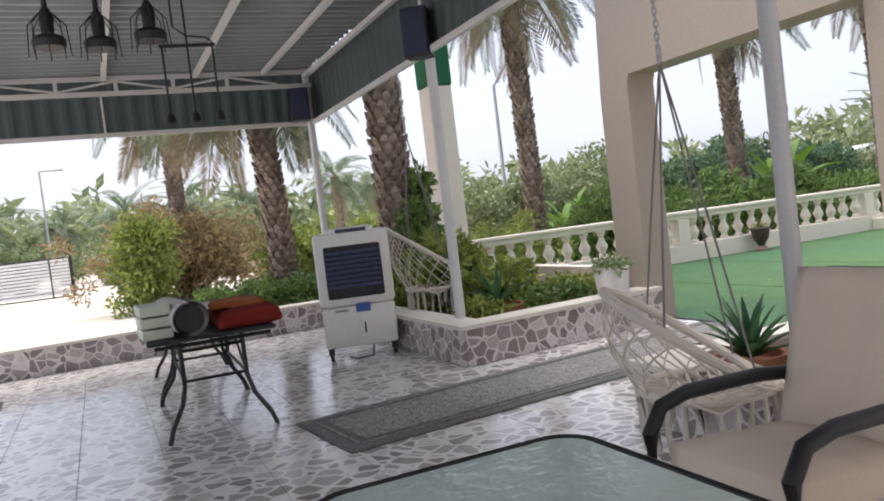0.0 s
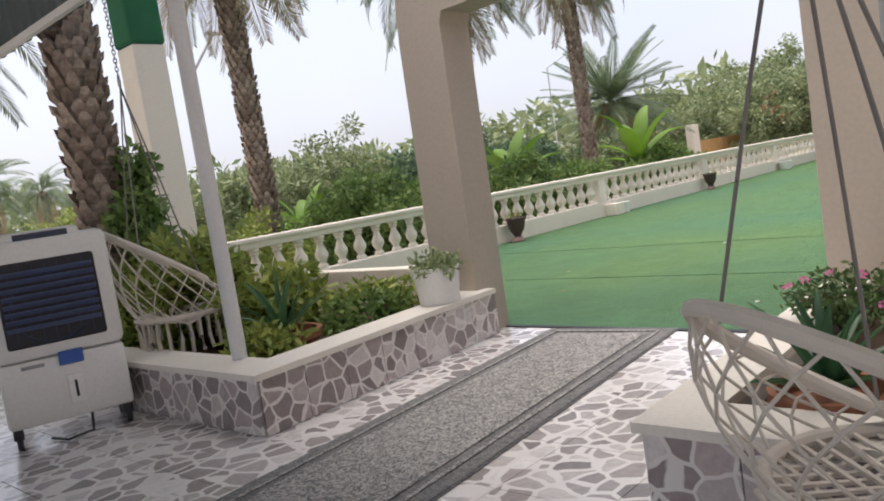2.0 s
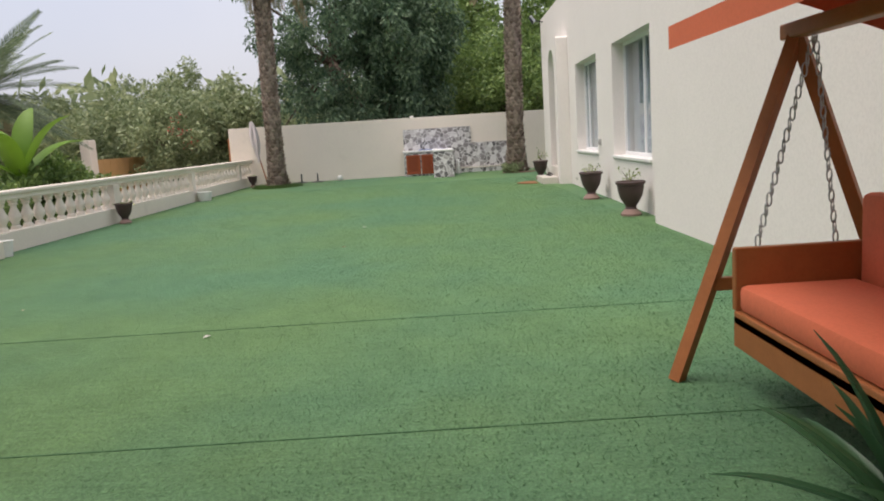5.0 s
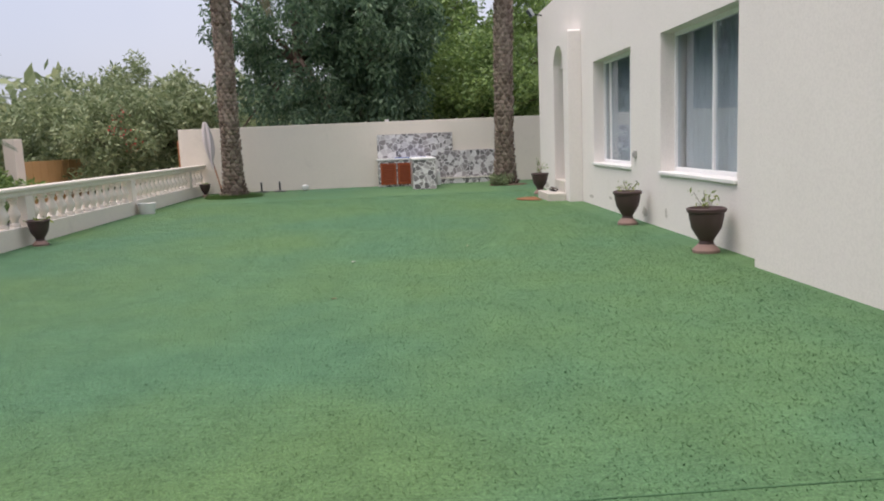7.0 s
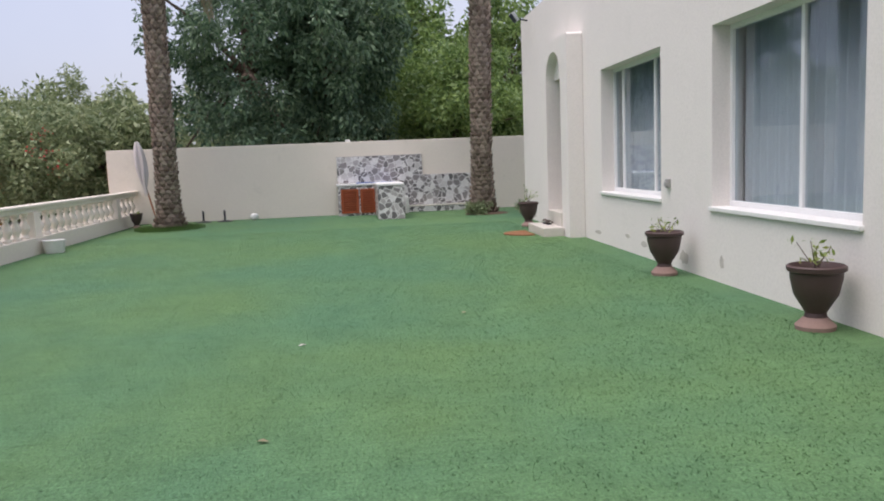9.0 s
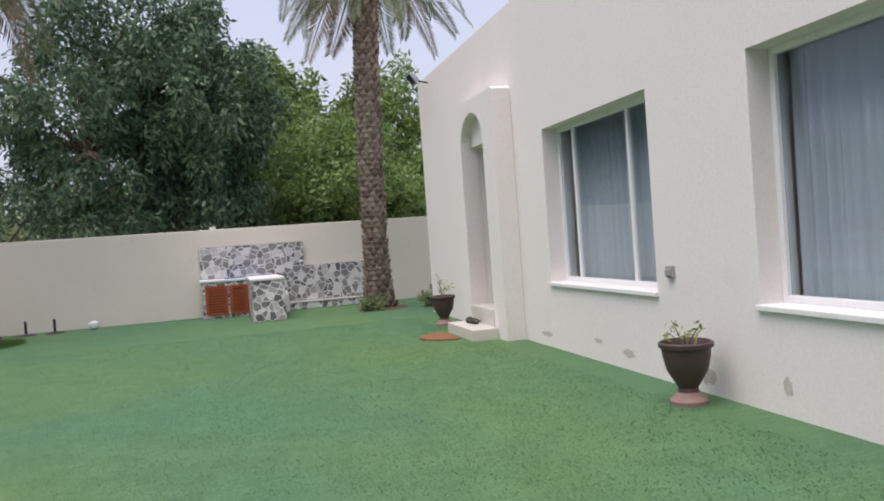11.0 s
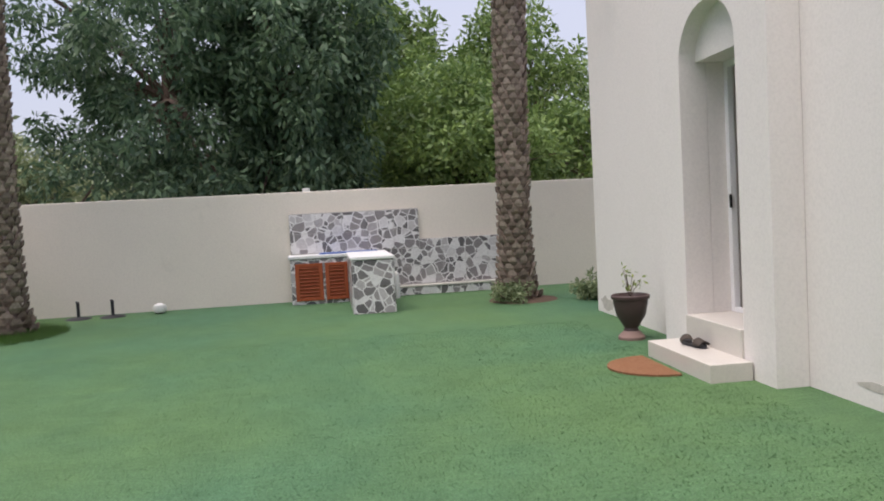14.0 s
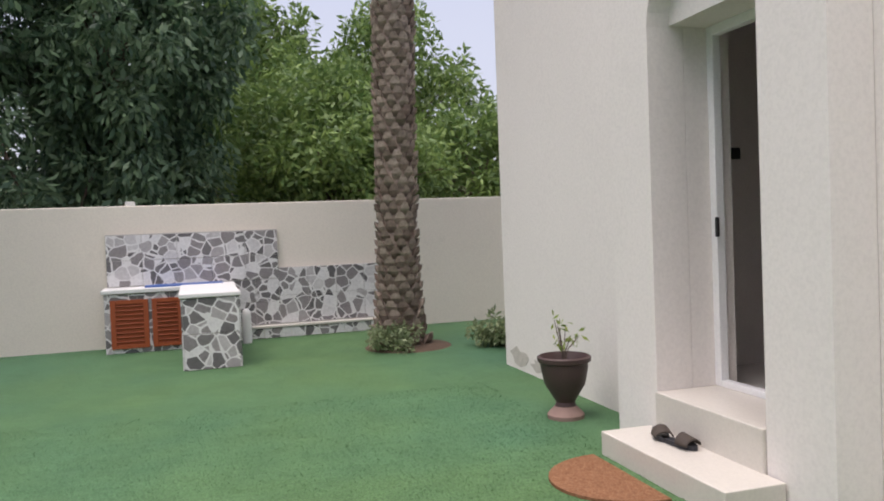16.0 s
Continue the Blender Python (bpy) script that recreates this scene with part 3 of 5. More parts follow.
# steel canopy over the patio
def canopy():
    root = empty("canopy", "corrugated steel canopy on white posts over the patio", "canopy", kind="structure")
    # X0 and Y0 are unseen edges, drawn in to let more skylight onto the patio.
    X0, X1, Y0, Y1 = -2.5, 2.88, -1.4, 9.86
    v, f = [], []
    y = Y0
    while y < Y1 - 0.17:
        for dy, z in ((0, 3.3), (0.1, 3.3), (0.108, 3.265), (0.152, 3.265), (0.16, 3.3)):
            v += [(X0, y + dy, z), (X1, y + dy, z)]
        y += 0.165
    f = [(2 * k, 2 * k + 1, 2 * k + 3, 2 * k + 2) for k in range(len(v) // 2 - 1)]
    mesh_object("sheet", v, f, SHEET_UNDER, root)
    Shape().box(X0, X1, Y0, Y1, 3.31, 3.33).make("top_sheet", SHEET, root)

    def fascia(a, b):
        a, b = Vector(a), Vector(b)
        m = int((b - a).length / 0.09)
        d = (b - a).normalized()
        s = Vector((-d.y, d.x, 0))
        vv = []
        for k in range(m * 2 + 1):
            p = a + (b - a) * k / (m * 2) + s * (0.018 if (k // 2) % 2 else 0)
            vv += [(p.x, p.y, 2.6), (p.x, p.y, 3.3)]
        mesh_object("fascia", vv, [(2 * k, 2 * k + 2, 2 * k + 3, 2 * k + 1) for k in range(m * 2)], SHEET, root)
    fascia((X0, Y1 + 0.04, 0), (X1 + 0.05, Y1 + 0.04, 0))
    fascia((X1 + 0.05, Y1 + 0.04, 0), (X1 + 0.05, Y0, 0))
    t = Shape()
    t.box(X0, X1, Y1 - 0.04, Y1, 2.57, 2.62).box(X1 - 0.04, X1, Y0, Y1, 2.57, 2.62)
    t.box(X0, X1, Y1 - 0.1, Y1 - 0.05, 3.03, 3.08).box(X0, X1, Y1 - 0.1, Y1 - 0.05, 3.2, 3.25)
    k, x = 0, X0
    while x < X1 - 0.5:
        t.box(x, x + 0.04, Y1 - 0.095, Y1 - 0.055, 3.08, 3.2)
        t.tube([(x + 0.04, Y1 - 0.075, 3.19 if k % 2 else 3.09), (x + 0.62, Y1 - 0.075, 3.09 if k % 2 else 3.19)], 0.014, 6)
        x, k = x + 0.62, k + 1
    for x in (-1.7, -0.6, 0.5, 1.5, 2.3):
        t.box(x - 0.025, x + 0.025, Y0, Y1 - 0.1, 3.2, 3.255)
    t.box(X1 - 0.1, X1 - 0.05, Y0, Y1 - 0.1, 3.14, 3.19)
    t.tube([(0.45, Y1 - 0.03, 2.6), (0.45, Y1 - 0.03, 3.05)], 0.014, 6)
    t.make("truss", STEEL_WHITE, root)
    # The two posts at x -2.45 are unseen, added under the shortened edge.
    for p, z in (((2.83, 9.81), 0.0), ((2.98, 6.38), 0.2), ((-2.45, 9.81), 0.0), ((-2.45, -1.3), 0.0)):
        Shape().tube([(*p, z), (*p, 3.3)], 0.045, 12).make("post", STEEL_WHITE, root, True)
    Shape().tube([(3.19, 3.0, 0.2), (3.19, 3.0, 3.3)], 0.046, 12).make("post", STEEL_GREY, root, True)


canopy()


# ---- plants ----
RNG = np.random.default_rng(7)


def leaf_cloud(name, centres, per, spread, size, mat, parent=None, long=2.7, droop=0.3, kind="stuff"):
    """Many small pointed leaves gathered in clumps round the given centres."""
    c = np.repeat(np.asarray(centres, float), per, axis=0)
    n = len(c)
    d = RNG.normal(size=(n, 3))
    d /= np.linalg.norm(d, axis=1)[:, None]
    p = c + d * (spread * RNG.random(n) ** 0.5)[:, None]
    a = RNG.normal(size=(n, 3)) + d * 0.8
    a[:, 2] -= droop
    a /= np.linalg.norm(a, axis=1)[:, None]
    b = np.cross(a, RNG.normal(size=(n, 3)))
    b /= np.linalg.norm(b, axis=1)[:, None]
    s = size * (0.6 + 0.8 * RNG.random(n))[:, None]
    v = np.stack([p, p + a * s * long * 0.5 + b * s * 0.5, p + a * s * long, p + a * s * long * 0.5 - b * s * 0.5], axis=1).reshape(-1, 3)
    me = bpy.data.meshes.new(name)
    me.vertices.add(4 * n)
    me.vertices.foreach_set("co", v.ravel())
    me.loops.add(4 * n)
    me.loops.foreach_set("vertex_index", np.arange(4 * n))
    me.polygons.add(n)
    me.polygons.foreach_set("loop_start", np.arange(n) * 4)
    me.materials.append(mat)
    me.update(calc_edges=True)
    ob = tagged(new(name, me), kind=kind)
    if parent:
        ob.parent = parent
    return ob


def crown_points(n, centre, radii, shell=0.5):
    d = RNG.normal(size=(n, 3))
    d /= np.linalg.norm(d, axis=1)[:, None]
    r = shell + (1 - shell) * RNG.random(n)
    lump = 1 + 0.25 * np.sin(d[:, 0] * 5 + centre[0]) * np.cos(d[:, 1] * 4 + centre[1]) + 0.15 * np.sin(d[:, 2] * 7)
    return np.asarray(centre) + d * (r * lump)[:, None] * np.asarray(radii)


def tree(at, height, crown, mat, clumps, per, spread, size, label, droop=0.3, trunk=0.16, lower=0.35, bark=None):
    root = empty("tree", label, "tree", at=at)
    s = Shape()
    top = Vector((crown[0] * 0.1, 0, height * 0.55))
    s.tube([(0, 0, -0.15), (0.06, 0.02, height * 0.2), tuple(top)], trunk, 8, r1=trunk * 0.6)
    centre = (0, 0, height * (1 + lower) / 2)
    radii = (crown[0], crown[1], height * (1 - lower) / 2)
    pts = crown_points(clumps, centre, radii)
    for k in range(0, min(clumps, 60), 2):
        e = Vector(pts[k])
        mid = top.lerp(e, 0.5) + Vector((0, 0, -0.1 * height * 0.3))
        s.tube([tuple(top * 0.8), tuple(mid), tuple(e)], trunk * 0.35, 5, r1=0.012, caps=False)
    s.make("trunk", bark or BARK, root, True)
    leaf_cloud("foliage", pts, per, spread, size, mat, root, droop=droop)
    return root


def bush(at, radii, mat, clumps, per, size, label, name="bush", flowers=None, spread=0.25):
    root = empty(name, label, name, at=at)
    s = Shape()
    pts = crown_points(clumps, (0, 0, radii[2] * 0.95), radii, 0.35)
    pts[:, 2] = np.maximum(pts[:, 2], 0.08)
    for k in range(min(clumps, 24)):
        s.tube([(0, 0, -0.1), tuple(Vector(pts[k]) * 0.5), tuple(pts[k])], 0.02, 4, r1=0.006, caps=False)
    s.make("stems", BARK, root)
    leaf_cloud("foliage", pts, per, spread, size, mat, root)
    if flowers:
        top = pts[pts[:, 2] > np.median(pts[:, 2])]
        leaf_cloud("flowers", top[::2], 7, spread * 0.9, size * 0.9, flowers, root, long=1.0)
    return root


def frond(length, droop, lift, leaflet, width, n=34):
    """One feathered palm leaf along +x: returns its vertices and faces."""
    v, f = [], []
    pts = []
    for k in range(n + 1):
        t = k / n
        ang = lift - droop * t ** 1.3
        if not pts:
            pts.append(Vector((0, 0, 0)))
        else:
            pts.append(pts[-1] + Vector((math.cos(ang), 0, math.sin(ang))) * length / n)
    for k in range(n):
        a, b = pts[k], pts[k + 1]
        w = 0.028 * (1 - k / n) + 0.006
        i = len(v)
        v += [(a.x, -w, a.z), (a.x, w, a.z), (b.x, w, b.z), (b.x, -w, b.z)]
        f.append((i, i + 1, i + 2, i + 3))
        if k < 4:
            continue
        t = k / n
        ln = leaflet * (0.45 + 0.75 * math.sin(math.pi * min(1, 0.12 + t * 0.88))) * (1 - 0.4 * t)
        d = (b - a).normalized()
        for sgn in (-1, 1):
            for h in (0.0, 0.5):
                p = a.lerp(b, h)
                tip = p + (d * 0.62 + Vector((0, sgn * 0.75, 0.28 - 0.35 * t))).normalized() * ln + Vector((0, 0, -0.25 * ln * t)) + Vector((random.uniform(-1, 1), random.uniform(-1, 1), random.uniform(-1, 1))) * 0.05 * ln
                mid = p.lerp(tip, 0.45) + d * width
                i = len(v)
                v += [tuple(p), tuple(mid), tuple(tip), tuple(p.lerp(tip, 0.45) - d * width * 0.4)]
                f.append((i, i + 1, i + 2, i + 3))
    return v, f


def palm(at, height, radius, label, fronds=46, length=3.0, lean=(0, 0), mat=None, leaflet=0.5, skirt=10, scales=1.0, low=-0.9, seed=1, dry=True, stiff=1.0):
    random.seed(seed)
    root = empty("palm_tree", label, "palm tree", at=at)
    s = Shape()

    def axis(z):
        t = z / height
        return Vector((lean[0] * t * t, lean[1] * t * t, z))

    def rad(z):
        return radius * (0.8 + 0.45 * math.exp(-z / 0.35))
    s.tube([tuple(axis(height * k / 10) + Vector((0, 0, -0.12 if k == 0 else 0))) for k in range(11)], radius * 0.74, 14)
    s.make("trunk", PALM_BARK, root, True)
    v, f = [], []
    z, row = 0.0, 0
    step = 0.105 / scales
    per = max(7, int(11 * scales))
    while z < height:
        r, c = rad(z), axis(z)
        for k in range(per):
            a = 2 * math.pi * (k + 0.5 * (row % 2)) / per + random.uniform(-0.08, 0.08) + row * 0.05
            w = math.pi * r / per * random.uniform(0.9, 1.1)
            out, side = Vector((math.cos(a), math.sin(a), 0)), Vector((-math.sin(a), math.cos(a), 0))
            h = step * random.uniform(1.2, 1.45)
            tip = random.uniform(0.04, 0.085)
            base = c + out * r * 0.93
            up = Vector((0, 0, 1))
            i = len(v)
            v += [tuple(base - side * w * 0.75), tuple(base + side * w * 0.75), tuple(base + out * tip * 0.8 + side * w * 1.05 + up * h * 0.5), tuple(base + out * tip + side * w * 0.5 + up * h), tuple(base + out * tip - side * w * 0.5 + up * h), tuple(base + out * tip * 0.8 - side * w * 1.05 + up * h * 0.5), tuple(base + up * h * 0.8)]
            f += [(i, i + 1, i + 2, i + 5), (i + 5, i + 2, i + 3, i + 4), (i + 4, i + 3, i + 6), (i + 5, i + 4, i + 6), (i + 3, i + 2, i + 6), (i, i + 5, i + 6), (i + 2, i + 1, i + 6)]
        z, row = z + step, row + 1
    tagged(mesh_object("scales", v, f, PALM_BARK, root), kind="stuff")
    top = axis(height)
    for part, count, m, lo, hi in (("fronds", fronds, mat or L_PALM, low, 1.25), ("dry_fronds", skirt if dry else 0, L_DRY, -1.3, -0.9)):
        v, f = [], []
        for k in range(count):
            lift = lo + (hi - lo) * (k + 0.5) / count
            fv, ff = frond(length * random.uniform(0.85, 1.12), stiff * (random.uniform(1.0, 1.7) if lift > -0.4 else 0.5), lift, leaflet, 0.028)
            turn = Matrix.Translation(top + Vector((0, 0, 0.25 * random.random()))) @ Matrix.Rotation(k * 2.39996 + random.uniform(-0.2, 0.2), 4, "Z") @ Matrix.Rotation(random.uniform(-0.5, 0.5), 4, "X")
            i = len(v)
            v += [tuple(turn @ Vector(p)) for p in fv]
            f += [tuple(i + q for q in face) for face in ff]
        if count:
            tagged(mesh_object(part, v, f, m, root), kind="stuff")
    return root


palm((27.1, 9.12, 0), 7.3, 0.26, "tall date palm with a scaly brown trunk on the lawn", 44, 2.7, (-0.1, -0.05), skirt=6, seed=2)
palm((27.3, 1.95, 0), 7.3, 0.27, "tall date palm with a scaly brown trunk by the boundary wall", 44, 2.6, (-0.05, -0.2), skirt=3, seed=3)
palm((2.88, 12.6, -0.1), 4.6, 0.22, "date palm with grey drooping fronds beyond the patio", 48, 2.6, (-0.2, 0.2), skirt=10, seed=4, low=-1.2)
palm((3.6, 9.2, 0.15), 6.2, 0.235, "thick date palm with reddish brown trunk in the planter", 46, 2.7, (-0.15, -0.15), skirt=4, seed=5, low=-0.8)
palm((8.0, 13.2, -0.1), 6.5, 0.2, "tall date palm beyond the balustrade", 46, 2.9, (-0.15, 0), skirt=10, seed=6, low=-1.1)
palm((13.4, 13.3, -0.1), 6.0, 0.21, "tall date palm behind the balustrade", 40, 2.6, (-0.2, 0), skirt=6, seed=7)
palm((19.3, 14.0, -0.1), 6.9, 0.215, "slim tall date palm behind the balustrade", 42, 2.7, (-0.2, 0), skirt=8, seed=8)
palm((25.9, 17.0, -0.1), 3.0, 0.28, "short full date palm with stiff upright green fronds", 64, 2.9, (0, 0), L_PALM_GREEN, 0.42, skirt=8, seed=9, low=-0.55, stiff=0.35)
palm((2.2, 20.9, -0.1), 5.9, 0.22, "date palm with long drooping fronds over the drive", 44, 2.9, (0.0, 0.0), skirt=12, seed=10, low=-1.25)
for k, (x, y, h) in enumerate(((-9, 44, 3.0), (-5, 47, 3.4), (-1.5, 50, 3.2), (2, 46, 3.4), (5.5, 49, 4.0), (9, 48, 3.2), (14, 46, 4.4), (18, 50, 4.0))):
    palm((x, y, -0.12), h, 0.28, "distant date palm beyond the drive", 30, 2.8, (0, 0), L_PALM_GREEN, 0.5, skirt=4, seed=11 + k, low=-0.7, scales=0.6)

# trees behind the boundary wall
tree((33.2, 7.9, -0.1), 9.6, (3.2, 2.8), L_DARK, 172, 174, 0.46, 0.063, "tall dark feathery tree behind the boundary wall", droop=1.1, trunk=0.3, lower=0.05)
tree((33.0, 5.4, -0.1), 8.4, (2.1, 1.8), L_DARK, 299, 188, 0.46, 0.067, "dense dark green tree hanging over the boundary wall", droop=1.4, trunk=0.25, lower=0.02)
tree((35.0, 12.6, -0.1), 3.9, (2.4, 2.4), L_OLIVE, 149, 130, 0.46, 0.074, "wispy olive green tree behind the boundary wall", droop=0.9, trunk=0.22, lower=0.1)
tree((36.5, 1.6, -0.1), 5.6, (2.5, 2.8), L_GREEN, 172, 159, 0.51, 0.074, "green leafy tree behind the boundary wall", trunk=0.16, lower=0.15)
tree((33.6, 1.6, -0.1), 4.6, (1.6, 2.2), L_GREEN, 149, 159, 0.46, 0.063, "yellow green shrub tree behind the boundary wall", trunk=0.1, lower=0.1)
tree((40.0, 3.5, -0.1), 8.6, (2.6, 2.4), L_GREEN, 103, 145, 0.55, 0.089, "tall open tree in the distance", trunk=0.16, lower=0.4)
tree((41.0, -1.5, -0.1), 8.2, (2.6, 2.6), L_GREEN, 103, 145, 0.55, 0.089, "tall open tree in the distance", trunk=0.16, lower=0.3)
tree((35.0, -2.2, -0.1), 4.8, (2.0, 2.2), L_GREEN, 114, 145, 0.46, 0.067, "green shrub tree behind the villa corner", trunk=0.1, lower=0.05)
tree((35.5, 15.0, -0.1), 3.7, (2.6, 2.4), L_OLIVE, 149, 116, 0.51, 0.081, "wispy olive scrub tree beyond the lawn", trunk=0.1, lower=0.05)
tree((31.8, 13.6, -0.1), 3.0, (1.6, 1.2), L_OLIVE, 92, 116, 0.41, 0.059, "bare reddish brown bougainvillea with red flowers", trunk=0.07, lower=0.05)
leafy = [(30.6, 13.0, 2.0), (31.2, 13.2, 2.4), (31.8, 12.9, 1.8), (30.9, 12.8, 1.5)]
tagged(leaf_cloud("bougainvillea_flowers", leafy, 22, 0.35, 0.06, L_RED, None, 1.0), "small red bougainvillea flowers over the fence", "flowers", kind="stuff")

# garden beyond the balustrade
for at, r, m, c, p, sz, lab in (
    ((6.6, 12.2, -0.1), (1.1, 0.7, 0.55), L_LIME, 60, 60, 0.07, "yellow green shrub beyond the balustrade"),
    ((9.2, 12.4, -0.1), (1.4, 0.8, 0.75), L_GREEN, 80, 70, 0.09, "leafy green shrub behind the balustrade"),
    ((11.4, 12.2, -0.1), (1.3, 0.8, 0.7), L_GREEN, 80, 70, 0.1, "leafy green shrub behind the balustrade"),
    ((13.8, 12.4, -0.1), (1.5, 0.9, 0.75), L_GREEN, 80, 70, 0.1, "leafy green shrub behind the balustrade"),
    ((16.4, 12.6, -0.1), (1.5, 0.9, 0.6), L_GREEN, 70, 70, 0.1, "leafy green shrub behind the balustrade"),
    ((22.0, 13.4, -0.1), (2.2, 1.0, 0.6), L_GREEN, 80, 70, 0.1, "leafy green shrub behind the balustrade"),
    ((9.6, 17.0, -0.1), (2.4, 1.6, 1.1), L_OLIVE, 120, 90, 0.09, "grey green scrub in the garden"),
    ((13.0, 17.5, -0.1), (2.4, 1.6, 1.35), L_OLIVE, 120, 90, 0.09, "grey green scrub in the garden"),
    ((16.8, 17.2, -0.1), (2.6, 1.6, 1.3), L_DARK, 120, 90, 0.1, "dark green bushes in the garden"),
    ((20.6, 17.5, -0.1), (2.4, 1.6, 1.15), L_DARK, 120, 90, 0.1, "dark green bushes in the garden"),
    ((24.2, 16.8, -0.1), (2.2, 1.6, 1.0), L_OLIVE, 110, 90, 0.1, "olive bushes in the garden"),
    ((31.5, 18.5, -0.1), (3.2, 2.0, 1.7), L_OLIVE, 150, 90, 0.11, "olive bushes in the garden"),
    ((38.0, 20.0, -0.1), (4.0, 2.4, 1.8), L_OLIVE, 170, 90, 0.12, "tall olive scrub in the garden"),
    ((44.0, 17.0, -0.1), (4.0, 3.0, 2.9), L_OLIVE, 170, 90, 0.13, "tall olive scrub in the garden"),
    ((2.0, 19.5, -0.1), (2.1, 1.0, 1.3), L_DRY_HAZED, 110, 60, 0.085, "dry reddish brown shrub by the drive"),
    ((1.1, 18.3, -0.1), (0.6, 0.5, 1.25), L_LIME, 70, 70, 0.09, "yellow green shrub by the drive"),
    ((5.2, 20.5, -0.1), (1.3, 0.9, 0.85), L_LIME, 80, 70, 0.1, "yellow green shrub beyond the hedge"),
    ((7.6, 21.0, -0.1), (1.6, 1.0, 0.8), L_LIME, 80, 70, 0.1, "yellow green shrub beyond the hedge"),
    ((-4.5, 40.0, -0.1), (5.0, 2.0, 1.3), L_OLIVE, 140, 80, 0.14, "olive scrub beyond the gate"),
    ((6.0, 40.0, -0.1), (7.0, 2.0, 1.3), L_OLIVE, 160, 80, 0.14, "olive scrub beyond the drive"),
):
    bush(at, r, m, c, int(p * 2.1), sz * 0.54, lab, spread=0.2 + 0.1 * r[2])


def hedge():
    root = empty("hedge", "clipped green hedge beyond the low patio wall", "hedge", at=(2.75, 12.2, -0.12))
    pts = np.stack([RNG.uniform(-1.25, 1.3, 420), RNG.uniform(-0.4, 0.4, 420), RNG.uniform(0.1, 0.62, 420)], axis=1)
    s = Shape()
    for k in range(30):
        s.tube([(pts[k][0], pts[k][1], -0.05), tuple(pts[k])], 0.012, 4)
    s.make("stems", BARK, root)
    leaf_cloud("foliage", pts, 45, 0.12, 0.035, L_GREEN, root)


hedge()


def banana(at, h, lab):
    root = empty("banana_plant", lab, "banana plant", at=at)
    s = Shape().tube([(0, 0, -0.1), (0.02, 0, h * 0.5)], 0.08, 8, r1=0.05)
    s.make("stem", L_BANANA, root)
    for k in range(7):
        v, f = [], []
        a = k * 2.4
        lift = 1.35 - 0.13 * k
        p = Vector((0, 0, h * 0.45))
        n = 10
        for j in range(n + 1):
            t = j / n
            w = 0.17 * h / 1.5 * math.sin(math.pi * (0.08 + 0.9 * t)) ** 0.7
            side = Vector((-math.sin(a), math.cos(a), 0))
            v += [tuple(p - side * w + Vector((0, 0, 0.3 * w))), tuple(p), tuple(p + side * w + Vector((0, 0, 0.3 * w)))]
            g = lift - 0.9 * t * t
            p = p + Vector((math.cos(a) * math.cos(g), math.sin(a) * math.cos(g), math.sin(g))) * h * 0.085
        f = [(3 * j + q, 3 * j + q + 1, 3 * j + q + 4, 3 * j + q + 3) for j in range(n) for q in (0, 1)]
        mesh_object("leaf", v, f, L_BANANA, root, True)


banana((20.9, 13.4, -0.1), 2.1, "banana plant with one bright yellow green leaf")
banana((14.6, 13.2, -0.1), 1.8, "banana plant with broad green leaves")
banana((9.0, 13.6, -0.1), 1.3, "banana plant with broad green leaves")
banana((21.9, 13.9, -0.1), 1.5, "banana plant with broad green leaves")


def rosette(name, at, n, length, mat, label, width=0.05, lift0=1.4, lift1=0.35, pot=None):
    root = empty(name, label, "plant", at=at)
    random.seed(int(at[0] * 100))
    v, f = [], []
    for k in range(n):
        a = k * 2.39996
        lift = lift0 + (lift1 - lift0) * k / n
        p = Vector((0, 0, 0.0))
        w0 = width * random.uniform(0.8, 1.2)
        ln = length * random.uniform(0.75, 1.1)
        m = 7
        i = len(v)
        side = Vector((-math.sin(a), math.cos(a), 0))
        for j in range(m + 1):
            t = j / m
            w = w0 * (1 - t) ** 0.7 + 0.002
            g = lift - 0.5 * t * t
            up = Vector((-math.cos(a) * math.sin(g), -math.sin(a) * math.sin(g), math.cos(g)))
            v += [tuple(p - side * w + up * w * 0.4), tuple(p - up * w * 0.3), tuple(p + side * w + up * w * 0.4)]
            p = p + Vector((math.cos(a) * math.cos(g), math.sin(a) * math.cos(g), math.sin(g))) * ln / m
        f += [(i + 3 * j + q, i + 3 * j + q + 1, i + 3 * j + q + 4, i + 3 * j + q + 3) for j in range(m) for q in (0, 1)]
    mesh_object("leaves", v, f, mat, root, True)
    if pot:
        r, h, pm = pot
        Shape().lathe([(r * 0.72, -h), (r * 0.95, -0.03), (r * 1.08, -0.03), (r * 1.08, 0.02), (r * 0.93, 0.02), (r * 0.9, -0.03), (0.01, -0.03)], (0, 0, 0), 20).make("pot", pm, root, True)


rosette("aloe", (3.14, 3.27, 0.33), 24, 0.36, L_ALOE, "spiky dark green aloe in a terracotta bowl", 0.032, pot=(0.17, 0.1, TERRACOTTA))
rosette("aloe", (3.55, 2.85, 0.38), 16, 0.36, L_ALOE, "small spiky aloe in a terracotta bowl", 0.04, pot=(0.2, 0.17, TERRACOTTA))
rosette("agave", (6.0, 3.2, 0.02), 22, 0.58, L_ALOE, "long leaved agave beside the pillar on the lawn", 0.05)
rosette("aloe", (3.55, 6.75, 0.32), 18, 0.45, L_ALOE, "spiky aloe in a low terracotta bowl in the planter", 0.03, pot=(0.24, 0.12, TERRACOTTA))

